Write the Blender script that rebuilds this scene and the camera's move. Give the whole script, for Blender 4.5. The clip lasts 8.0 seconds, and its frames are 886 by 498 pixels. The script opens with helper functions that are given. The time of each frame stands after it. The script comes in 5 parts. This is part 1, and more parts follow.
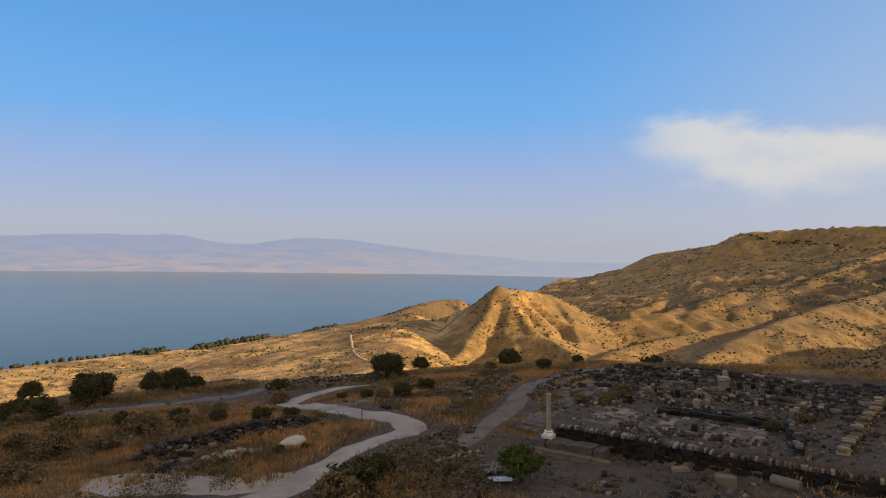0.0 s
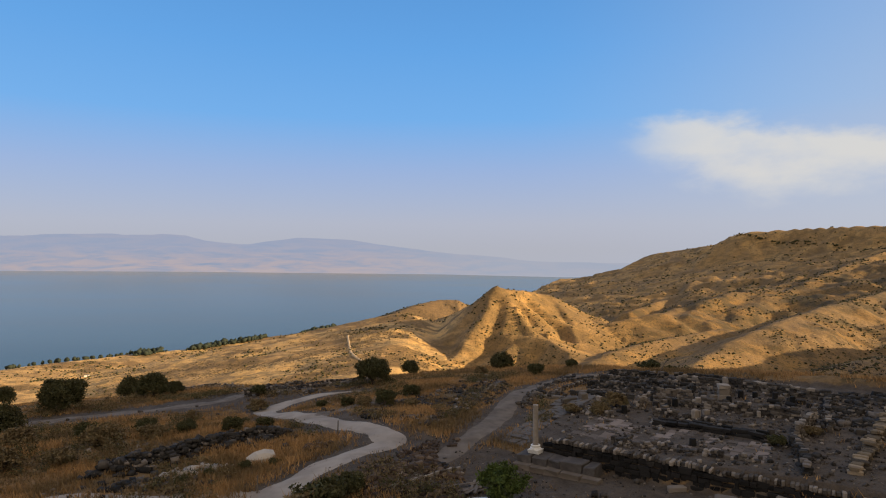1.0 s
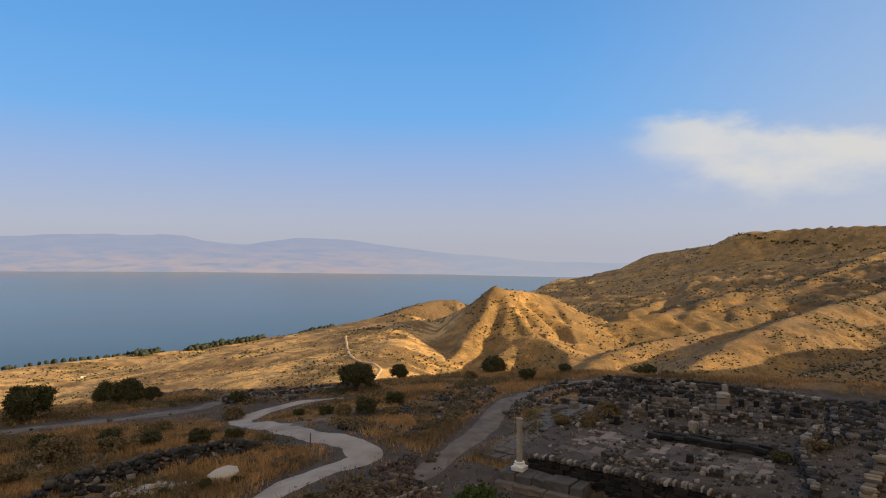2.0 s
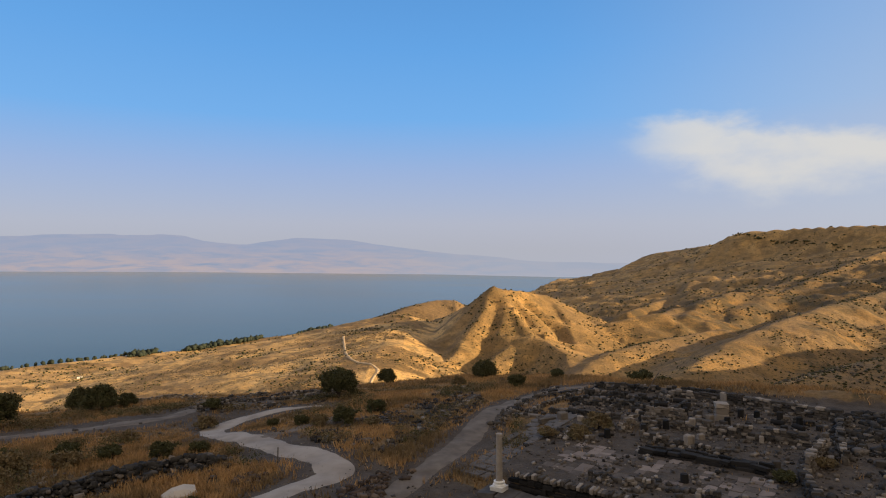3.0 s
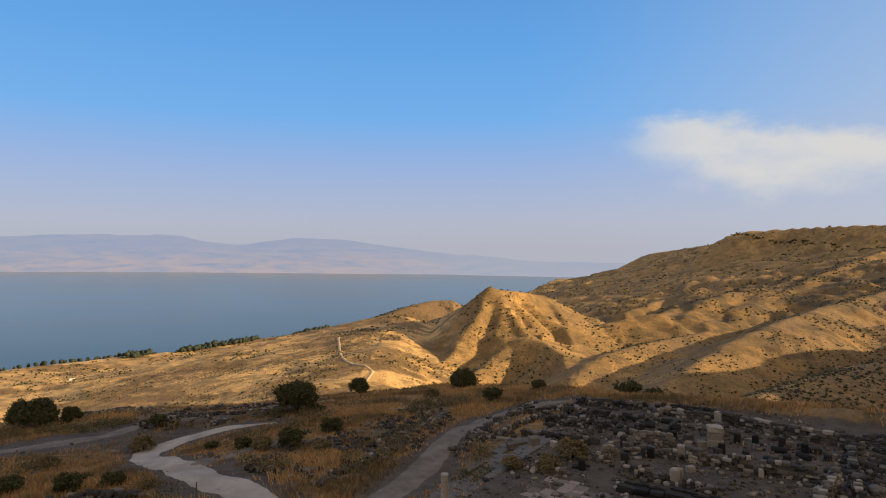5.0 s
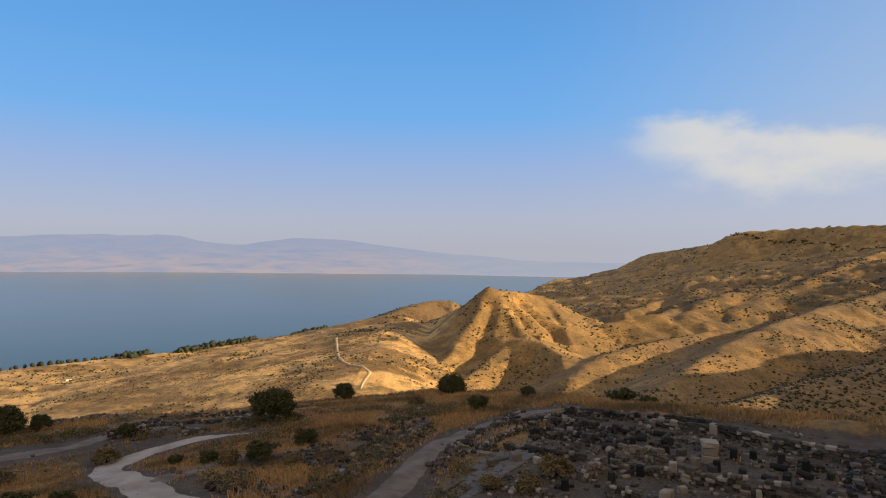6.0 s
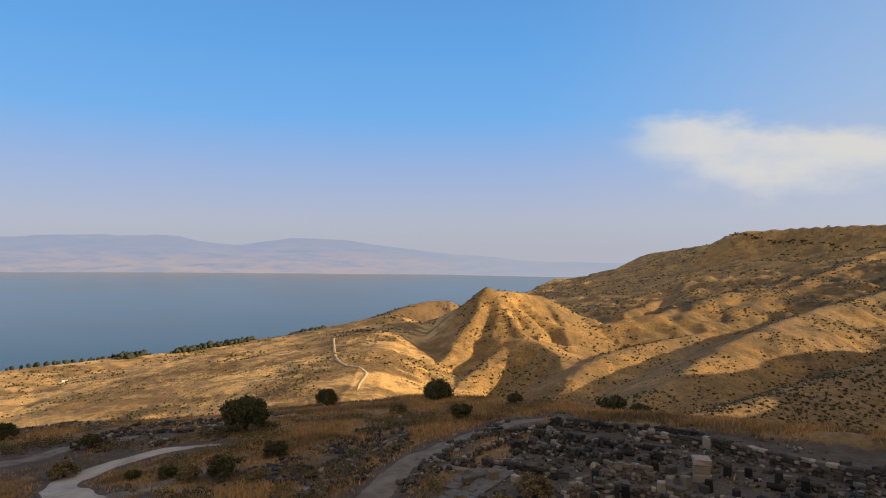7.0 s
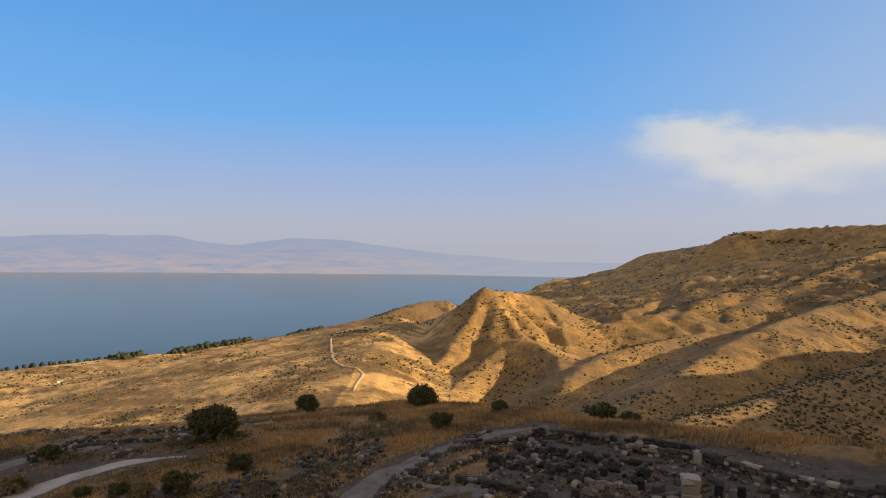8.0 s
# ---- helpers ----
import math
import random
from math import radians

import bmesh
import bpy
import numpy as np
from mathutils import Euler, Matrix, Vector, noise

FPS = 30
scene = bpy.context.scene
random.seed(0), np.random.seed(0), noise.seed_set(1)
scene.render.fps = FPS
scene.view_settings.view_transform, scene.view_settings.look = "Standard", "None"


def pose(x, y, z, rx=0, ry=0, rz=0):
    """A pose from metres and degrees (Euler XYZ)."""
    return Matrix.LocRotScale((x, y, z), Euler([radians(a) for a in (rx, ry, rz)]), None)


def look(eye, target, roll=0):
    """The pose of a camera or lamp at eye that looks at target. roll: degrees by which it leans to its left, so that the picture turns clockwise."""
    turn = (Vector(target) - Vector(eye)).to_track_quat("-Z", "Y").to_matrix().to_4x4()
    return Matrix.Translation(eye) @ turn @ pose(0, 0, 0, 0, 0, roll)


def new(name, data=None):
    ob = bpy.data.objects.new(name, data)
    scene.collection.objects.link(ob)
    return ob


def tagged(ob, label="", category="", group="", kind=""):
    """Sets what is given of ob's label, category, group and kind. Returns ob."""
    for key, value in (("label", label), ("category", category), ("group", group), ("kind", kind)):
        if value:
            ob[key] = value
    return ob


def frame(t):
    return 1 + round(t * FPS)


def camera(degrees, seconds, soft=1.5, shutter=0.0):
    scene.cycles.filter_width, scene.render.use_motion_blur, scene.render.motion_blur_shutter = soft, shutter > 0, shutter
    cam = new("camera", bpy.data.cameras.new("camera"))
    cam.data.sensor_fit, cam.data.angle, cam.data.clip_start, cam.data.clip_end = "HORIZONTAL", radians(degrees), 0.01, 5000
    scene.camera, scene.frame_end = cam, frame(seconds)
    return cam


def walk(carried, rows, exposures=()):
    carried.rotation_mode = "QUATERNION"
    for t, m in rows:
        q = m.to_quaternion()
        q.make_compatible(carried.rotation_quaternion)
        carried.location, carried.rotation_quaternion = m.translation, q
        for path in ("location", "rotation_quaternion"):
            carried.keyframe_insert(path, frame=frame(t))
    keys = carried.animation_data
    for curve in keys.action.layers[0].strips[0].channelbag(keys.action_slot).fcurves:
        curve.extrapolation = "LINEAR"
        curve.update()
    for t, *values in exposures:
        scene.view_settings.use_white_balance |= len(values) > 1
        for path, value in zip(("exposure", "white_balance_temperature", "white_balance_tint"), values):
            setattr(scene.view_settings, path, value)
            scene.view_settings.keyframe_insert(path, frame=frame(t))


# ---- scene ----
cam = camera(70.0, 8.0, 1.1)
PATH = [
    (0, (0.149, 0.126, 16.915), (0.147, 2.126, 16.915), 0.1),
    (0.5, (0.9, 1.977, 16.917), (0.899, 3.977, 16.917), 0.1),
    (1, (1.658, 3.818, 16.919), (1.659, 5.818, 16.919), 0.1),
    (1.5, (2.44, 5.636, 16.928), (2.442, 7.636, 16.928), 0.08),
    (3, (4.94, 10.949, 16.979), (4.944, 12.949, 16.979), 0.04),
    (3.5, (5.789, 12.702, 16.986), (5.794, 14.702, 16.986), 0.03),
    (4, (6.638, 14.444, 17.007), (6.644, 16.444, 17.007), 0.02),
    (4.5, (7.499, 16.139, 17.022), (7.506, 18.139, 17.022), 0.01),
    (6, (10.059, 20.977, 17.203), (10.068, 22.977, 17.203), 0.0),
    (6.5, (10.99, 22.579, 17.255), (11.0, 24.579, 17.255), -0.01),
    (7, (11.915, 24.201, 17.304), (11.926, 26.201, 17.304), -0.02),
    (7.5, (12.861, 25.827, 17.337), (12.873, 27.827, 17.337), -0.02),
    (8, (13.84, 27.439, 17.341), (13.854, 29.439, 17.341), -0.03),
]
walk(cam, [(t, look(eye, target, roll)) for t, eye, target, roll in PATH])

# ---- light ----
scene.view_settings.exposure = 0.8
SUN_AZ, SUN_EL = radians(93), radians(16)      # clockwise from +y, and above the horizon
to_sun = Vector((math.sin(SUN_AZ) * math.cos(SUN_EL), math.cos(SUN_AZ) * math.cos(SUN_EL), math.sin(SUN_EL)))
sun = new("sun", bpy.data.lights.new("sun", "SUN"))
sun.data.energy, sun.data.angle, sun.data.color = 5.4, radians(0.5), (1.0, 0.72, 0.39)
sun.rotation_euler = to_sun.to_track_quat("Z", "Y").to_euler()


class Nodes:
    """Short ways to put nodes into a tree."""
    def __init__(self, tree):
        self.tree = tree
        tree.nodes.clear()

    def add(self, kind, inputs=None, **settings):
        n = self.tree.nodes.new(kind)
        for k, v in settings.items():
            setattr(n, k, v)
        for k, v in (inputs or {}).items():
            self.feed(n.inputs[k], v)
        return n

    def feed(self, socket, v):
        if isinstance(v, bpy.types.NodeSocket):
            self.tree.links.new(v, socket)
        elif isinstance(v, (tuple, list)) and len(v) == 3 and socket.type == "RGBA":
            socket.default_value = (*v, 1)
        else:
            socket.default_value = v

    def math(self, op, a, b=0.0, clamp=False):
        n = self.add("ShaderNodeMath", {0: a, 1: b}, operation=op)
        n.use_clamp = clamp
        return n.outputs[0]

    def mix(self, f, a, b, blend="MIX"):
        n = self.add("ShaderNodeMix", {0: f, 6: a, 7: b}, data_type="RGBA", blend_type=blend)
        return n.outputs[2]

    def noise(self, vec, scale, detail=4.0, rough=0.55, distort=0.0):
        n = self.add("ShaderNodeTexNoise", {"Vector": vec, "Scale": scale, "Detail": detail, "Roughness": rough, "Distortion": distort})
        return n.outputs[0]

    def step(self, v, lo, hi, a=0.0, b=1.0):
        n = self.add("ShaderNodeMapRange", {0: v, 1: lo, 2: hi, 3: a, 4: b}, interpolation_type="SMOOTHSTEP")
        return n.outputs[0]

    def ramp(self, v, stops):
        n = self.add("ShaderNodeValToRGB", {0: v})
        e = n.color_ramp.elements
        e[0].position, e[0].color = stops[0][0], (*stops[0][1], 1)
        e[1].position, e[1].color = stops[-1][0], (*stops[-1][1], 1)
        for p, c in stops[1:-1]:
            e.new(p).color = (*c, 1)
        return n.outputs[0]


def srgb(r, g, b):
    return tuple((c / 255 / 12.92) if c < 10 else ((c / 255 + 0.055) / 1.055) ** 2.4 for c in (r, g, b))


# hazy morning sky with one bank of cloud
world = bpy.data.worlds.new("sky")
scene.world = world
world.use_nodes = True
N = Nodes(world.node_tree)
way = N.add("ShaderNodeTexCoord").outputs["Generated"]
sep = N.add("ShaderNodeSeparateXYZ", {0: way})
dx, dy, dz = sep.outputs
sky = N.add("ShaderNodeTexSky", sky_type="NISHITA", sun_disc=False, sun_elevation=SUN_EL, sun_rotation=SUN_AZ, air_density=1.0, dust_density=1.5).outputs[0]
sky = N.mix(1.0, sky, (0.075, 0.075, 0.075), "MULTIPLY")
haze = N.ramp(N.math("MAXIMUM", dz, 0.0), [(0.0, srgb(184, 187, 200)), (0.04, srgb(182, 188, 208)), (0.12, srgb(157, 182, 226)), (0.2, srgb(116, 178, 241)),
              (0.3, srgb(100, 168, 236)), (0.38, srgb(92, 158, 226)), (1.0, srgb(120, 145, 185))])
glow = N.add("ShaderNodeVectorMath", {0: way, 1: tuple(to_sun)}, operation="DOT_PRODUCT").outputs["Value"]
warm = N.step(dx, 0.1, 0.8)
low = N.step(dz, 0.4, 0.05)
haze = N.mix(N.math("MULTIPLY", warm, N.math("MULTIPLY_ADD", low, 0.35)), haze, srgb(188, 196, 214))
haze = N.mix(N.step(glow, 0.62, 1.0), haze, (1.7, 1.25, 0.75))
# unseen sky behind, made warm and bright as fill for the shaded hilltop
haze = N.mix(N.math("MULTIPLY", N.step(dy, 0.25, -0.35), 0.85), haze, (0.96, 0.78, 0.58))
safe = N.math("MAXIMUM", dy, 0.05)
cu, cv = N.math("DIVIDE", dx, safe), N.math("DIVIDE", dz, safe)
puff = N.noise(N.add("ShaderNodeMapping", {"Vector": way, "Scale": (1.0, 1.0, 2.2)}).outputs[0], 5.5, 7.0, 0.55)
wave = N.math("MULTIPLY", N.math("SUBTRACT", puff, 0.5), 0.17)
top = N.math("SUBTRACT", 0.232, N.math("MULTIPLY", N.math("POWER", N.math("ABSOLUTE", N.math("SUBTRACT", cu, 0.50)), 1.4), 0.42))
cover = N.step(N.math("SUBTRACT", N.math("ADD", top, wave), cv), -0.005, 0.032)
under = N.step(N.math("ADD", cv, N.math("MULTIPLY", wave, 1.2)), 0.085, 0.165)
side = N.step(N.math("ADD", cu, N.math("MULTIPLY", wave, 0.8)), 0.25, 0.42)
cloud = N.math("MULTIPLY", N.math("MULTIPLY", cover, under), N.math("MULTIPLY", side, 0.75))
cloud = N.math("MULTIPLY", cloud, N.step(dy, 0.0, 0.3))
colour = N.mix(0.85, sky, haze)
colour = N.mix(cloud, colour, srgb(222, 217, 207))
bg = N.add("ShaderNodeBackground", {0: colour, 1: 0.6})
N.tree.links.new(bg.outputs[0], N.add("ShaderNodeOutputWorld").inputs[0])

# ---- land form ----
LAKE = -147.0


def smooth(a, b, v):
    t = np.clip((v - a) / (b - a), 0, 1)
    return t * t * (3 - 2 * t)


def lattice(ix, iy, seed):
    h = (ix.astype(np.int64) * 374761393 + iy.astype(np.int64) * 668265263 + seed * 974711) & 0x7FFFFFFF
    h = ((h ^ (h >> 13)) * 1274126177) & 0x7FFFFFFF
    return ((h ^ (h >> 16)) & 0xFFFF) / 65535.0


def grain(x, y, size, seed=0):
    """Smooth noise between -1 and 1."""
    x, y = np.asarray(x, float) / size, np.asarray(y, float) / size
    ix, iy = np.floor(x), np.floor(y)
    fx, fy = x - ix, y - iy
    fx, fy = fx ** 3 * (fx * (6 * fx - 15) + 10), fy ** 3 * (fy * (6 * fy - 15) + 10)
    a, b = lattice(ix, iy, seed), lattice(ix + 1, iy, seed)
    c, d = lattice(ix, iy + 1, seed), lattice(ix + 1, iy + 1, seed)
    return 2 * (a + (b - a) * fx + (c - a) * fy + (a - b - c + d) * fx * fy) - 1


def fractal(x, y, size, octaves=4, seed=0, gain=0.5):
    v, amp = 0, 1.0
    for k in range(octaves):
        v = v + amp * grain(x + 13.7 * k, y - 7.1 * k, size / 2 ** k, seed + k)
        amp *= gain
    return v


def along(x, y, line):
    """Distance to a line of (x, y, z) points, the line's height at the nearest place, and the side (+1: to its right)."""
    best = np.full(np.shape(x), 1e9)
    high, side = np.zeros(np.shape(x)), np.zeros(np.shape(x))
    for (ax, ay, az), (bx, by, bz) in zip(line, line[1:]):
        lx, ly = bx - ax, by - ay
        t = np.clip(((x - ax) * lx + (y - ay) * ly) / (lx * lx + ly * ly), 0, 1)
        ex, ey = x - ax - t * lx, y - ay - t * ly
        d = np.hypot(ex, ey)
        near = d < best
        best, high = np.where(near, d, best), np.where(near, az + t * (bz - az), high)
        side = np.where(near, np.sign(ex * ly - ey * lx), side)
    return best, high, side


# crest lines: slope to the left, slope to the right, points
RIDGES = []


def crest(left, right, *line, bend=0.0, soft=6.0):
    RIDGES.append((left, right, bend, soft, line))


crest(0.5, 0.72, (-19, 986, -100.1), (23, 926, -75.1), (49, 866, -55.4), (62, 841, -41.6), (70, 830, -33.7), (104, 855, -38.3), (135, 895, -44.1), (164, 925, -53.4), (198, 955, -69.1), (217, 975, -82.0), soft=3.0)  # peak ridge
crest(0.42, 1.0, (65, 822, -41.5), (60, 796, -53.0), (41, 756, -73.3), (27, 726, -89.6), soft=3.0)  # left rib
crest(0.50, 1.0, (84, 818, -46.5), (88, 803, -55.0), (98, 770, -70.5), (108, 745, -83.0), soft=3.0)  # middle rib
crest(0.45, 1.0, (154, 915, -51.1), (165, 865, -66.0), (170, 825, -78.5), (152, 775, -90.6), soft=4.0)  # right rib
crest(0.34, 1.0, (37, 751, -85.6), (66, 741, -82.3), (93, 730, -82.8), (118, 705, -84.1), (132, 665, -90.7), (132, 625, -100.1), (122, 585, -107.2), (105, 545, -111.3), soft=4.0)  # bench spur
crest(0.30, 0.75, (82, 715, -91.8), (54, 666, -101.0), (31, 616, -109.7), soft=2.5)  # low rib
crest(0.45, 0.42, (163, 815, -94.9), (215, 855, -85.8), (265, 874, -76.9), (314, 894, -72.1), (368, 944, -68.2), (448, 1013, -58.9), (576, 1142, -44.9), (736, 1302, -36.6))  # mound
crest(0.45, 0.36, (129, 585, -98.2), (169, 645, -89.6), (227, 705, -86.6), (292, 764, -86.5), (349, 824, -84.2))  # low spur
crest(0.5, 0.33, (122, 410, -89.6), (154, 450, -82.5), (188, 490, -77.0), (230, 540, -71.5), (307, 619, -61.9), (391, 704, -58.1), (529, 823, -50.0), (765, 1021, -40.1))  # near ridge
crest(0.36, 0.6, (985, 1420, 12.0), (816, 1291, -19.2), (678, 1172, -43.5), (564, 1073, -69.1), (470, 983, -90.0))  # right spur
crest(0.34, 0.6, (613, 1522, -59.2), (480, 1373, -87.7), (364, 1224, -101.7))  # inner spur
crest(0.3, 0.32, (298, 2524, -156.9), (398, 2524, -136.9), (510, 2523, -114.6), (617, 2502, -84.8), (701, 2472, -55.1), (769, 2421, -12.9), (799, 2371, 2.4), (882, 2271, 19.0), (922, 2120, 33.9), (975, 1970, 36.2), (1033, 1770, 37.3), (1115, 1519, 39.7), (1400, 1300, 42.0))  # mountain shoulder
crest(0.6, 0.75, (883, 1921, 59.5), (906, 1891, 68.8), (1003, 1800, 75.8), (1071, 1660, 78.5), (1169, 1519, 79.9), (1500, 1300, 84.0), soft=2.0)  # tableland
crest(0.3, 0.26, (-146, 1137, -123.4), (-89, 1186, -104.9), (-54, 1226, -94.1), (-7, 1296, -87.0), (33, 1301, -87.4), (76, 1300, -106.8))  # dark hill
crest(0.5, 0.30, (95, 240, -42.4), (118, 255, -41.2), (159, 287, -41.7), (206, 325, -41.9), (252, 354, -41.4))  # flank
crest(1.0, 1.0, (60.0, -300.0, 80.0), (150.0, -180.0, 122.0), (215.0, -50.0, 126.0), (250.0, 32.0, 118.0), (276.0, 76.0, 108.0), (286.0, 110.0, 84.0), (296.0, 150.0, 56.0), (302.0, 185.0, 32.0), (312.0, 235.0, 14.0), (325.0, 275.0, 10.0), (340.0, 320.0, 4.0))  # hill behind, out of view, added to shade the hilltop and the flank
crest(0.9, 0.6, (400, 395, -4), (407, 411, 2), (422, 427, 6), (442, 446, 9), (471, 474, 10), (500, 486, 6), (534, 492, 8), (573, 518, 11), (628, 558, 10), (690, 601, 7), (760, 640, -10), soft=2.0)  # hill beside, out of view, crest shaped to cast the near ridge's shadow
crest(0.95, 0.95, (70.0, 829.0, -31.0), (71.5, 830.0, -31.4), soft=1.5)  # the cone on top
# rills worn into the slopes: depth, width, line
RILLS = [(7, 8, ((74, 800, 0), (70, 784, 0), (60, 750, 0), (48, 716, 0), (30, 670, 0))),
         (11, 10, ((116, 838, 0), (130, 818, 0), (150, 795, 0), (152, 770, 0))),
         (5, 6, ((99, 812, 0), (106, 796, 0), (112, 775, 0))),
         (7, 9, ((110, 700, 0), (85, 665, 0), (62, 620, 0), (50, 580, 0))),
         (8, 14, ((380, 980, 0), (330, 900, 0), (350, 840, 0), (290, 790, 0))),
         (12, 22, ((700, 1300, 0), (600, 1180, 0), (500, 1060, 0), (400, 960, 0))),
         (10, 20, ((560, 1500, 0), (470, 1330, 0), (360, 1180, 0), (260, 1040, 0)))]
# the terrace of the ruin: its corner, and the ways along and across
TX, TY = 8.86, 51.6
E1, E2 = (0.82, -0.572), (0.572, 0.82)


def site(s, d):
    d = d + 2.2 * np.clip((d - 3) / 8, 0, 1)
    return TX + s * E1[0] + d * E2[0], TY + s * E1[1] + d * E2[1]


def plan(x, y):
    rx, ry = x - TX, y - TY
    return rx * E1[0] + ry * E1[1], rx * E2[0] + ry * E2[1]


def terrace(x, y):
    s, d = plan(x, y)
    return smooth(-0.15, 0.3, d) * smooth(35.8, 33.8, d) * smooth(-1.6, -0.4, s + 0.15 * d) * smooth(60, 50, s)


EDGE_X = [-400, -120, -80, -63, -45, -31, -6, 12, 22, 28, 33, 38, 45, 60, 110, 400]
EDGE_Y = [-60, 60, 84, 96, 104, 111, 120, 116, 100, 88, 80, 73, 66, 56, 40, 20]


def ground_height(x, y):
    x, y = np.asarray(x, float), np.asarray(y, float)
    # the hilltop with the ruin
    yc = np.maximum(y, 56) - 70
    xc = np.clip(x, -70, 45)
    top = 0.64 + (0.03 + 0.039 * smooth(52, 70, y)) * xc - 0.061 * yc - 0.00136 * yc * yc - 0.35 * smooth(60, 50, y)
    top = np.maximum(top, -10.0)
    s, d = plan(x, y)
    ter = terrace(x, y)
    level = 2.75 + 0.015 * (x - 15) - 0.03 * (y - 48)
    top = top * (1 - ter) + level * ter
    yard = smooth(-14, 0, s) * smooth(-12, 0, d) * (1 - ter)
    top = top - 0.1 * yard - 0.8 * np.exp(-((x + 19) / 7) ** 2 - ((y - 75) / 6) ** 2)
    top = top + 1.2 * np.exp(-((x + 3.2) / 4.2) ** 2 - ((y - 46.5) / 5.0) ** 2)
    bumps = 0.22 * fractal(x, y, 9.0, 3, 5) + 0.06 * fractal(x, y, 1.6, 2, 9)
    top = top + bumps * (1 - 0.65 * ter)
    out = y - np.interp(x, EDGE_X, EDGE_Y)
    out = out * 0.75 + 2.5 * fractal(x, y, 30, 2, 41)
    fall = np.where(out > 0, 0.42 * (np.sqrt(out * out + 81) - 9), 0)
    top = top - fall + 1.2 * fractal(x, y, 25, 3, 77) * smooth(5, 40, out)
    # the slope that runs down to the lake
    lake_side = -93.5 + 0.15 * (x + 100) + 0.038 * (y - 709) + 2.5 * fractal(x, y, 90, 4, 3)
    lake_side = np.where(x > -60, -87.5 - 0.05 * (x + 60) - 0.25 * np.maximum(0, x + 38) + 0.038 * (y - 709) + 1.5 * fractal(x, y, 90, 4, 3), lake_side)
    crest = 833 + 0.32 * (x + 397) + 25 * grain(x, y, 120, 4)
    lake_side = lake_side - 0.34 * np.maximum(0, y - crest)
    low = np.full(x.shape, -140.0)
    # hills
    # the mountainside, which rises evenly to the bench under the tableland
    rise = np.minimum(-192 + 0.2 * x, 30) + 4 * fractal(x, y, 160, 3, 27) - 0.35 * np.maximum(0, y - np.interp(x, [300, 770, 922, 1115], [2400, 2300, 2000, 1450]))
    hills = np.maximum.reduce([low, lake_side, rise])
    far = smooth(350, 900, x + 0.3 * y)
    calm = smooth(10, 130, np.hypot(x - 71, y - 830))
    wx = x + 3 * calm * fractal(x, y, 60, 3, 21) + 9 * far * fractal(x, y, 210, 2, 23)
    wy = y + 3 * calm * fractal(x, y, 60, 3, 22) + 9 * far * fractal(x, y, 210, 2, 24)
    near = np.full(x.shape, 1e9)
    for left, right, bend, soft, line in RIDGES:
        dist, high, side = along(wx, wy, line)
        slope = np.where(side > 0, right, left)
        z = high - slope * (np.sqrt(dist * dist + soft * soft) - soft) - bend * dist * dist
        k = 5.0
        hills = np.where(np.abs(hills - z) < 3 * k, np.maximum(hills, z) + k * 0.35 * np.exp(-np.abs(hills - z) / k), np.maximum(hills, z))
        near = np.minimum(near, dist)
    for deep, wide, line in RILLS:
        hills = hills - deep * np.exp(-(along(x, y, line)[0] / wide) ** 2)
    far = smooth(150, 420, np.hypot(x, y - 60))
    gully = np.minimum(np.abs(fractal(x * 0.75 - y * 0.4, y * 0.75 + x * 0.4, 80, 4, 31, 0.5)), 0.75) - 0.42
    hills = hills + far * smooth(4, 45, near) * (4 * smooth(60, 120, x) + 9 * smooth(200, 340, x)) * gully + far * (0.5 * fractal(x, y, 16, 4, 51, 0.6) + 2.6 * smooth(2, 25, near) * (np.minimum(np.abs(fractal(x, y, 38, 3, 53)), 0.6) - 0.3) * smooth(-80, 60, x))
    # shore of the lake, beyond it the bed
    shore = np.interp(x, [-1500, -590, -374, -218, -60, 200, 380, 480, 600, 1500], [760, 842, 1050, 1300, 1650, 2000, 2400, 2900, 3300, 3900])
    beyond = y - shore - 12 * fractal(x, y, 80, 3, 61)
    flat = smooth(-60, 10, beyond)
    hills = np.where((x < 900) & (beyond > -80), np.minimum(hills, LAKE + 1.5 + (hills - LAKE) * (1 - flat) - 12 * smooth(0, 60, beyond)), hills)
    hills = np.maximum(hills, LAKE - 12)
    z = np.maximum(top, hills)
    return z


# ---- materials ----
def material(name):
    m = bpy.data.materials.new(name)
    m.use_nodes = True
    return m, Nodes(m.node_tree)


def finish(N, colour, rough=0.9, bump=None, strength=0.5, distance=0.1, **more):
    ins = {"Base Color": colour, "Roughness": rough, "Specular IOR Level": more.pop("spec", 0.2)}
    ins.update(more)
    p = N.add("ShaderNodeBsdfPrincipled", ins)
    if bump is not None:
        b = N.add("ShaderNodeBump", {"Height": bump, "Strength": strength, "Distance": distance})
        N.tree.links.new(b.outputs[0], p.inputs["Normal"])
    N.tree.links.new(p.outputs[0], N.add("ShaderNodeOutputMaterial").inputs[0])


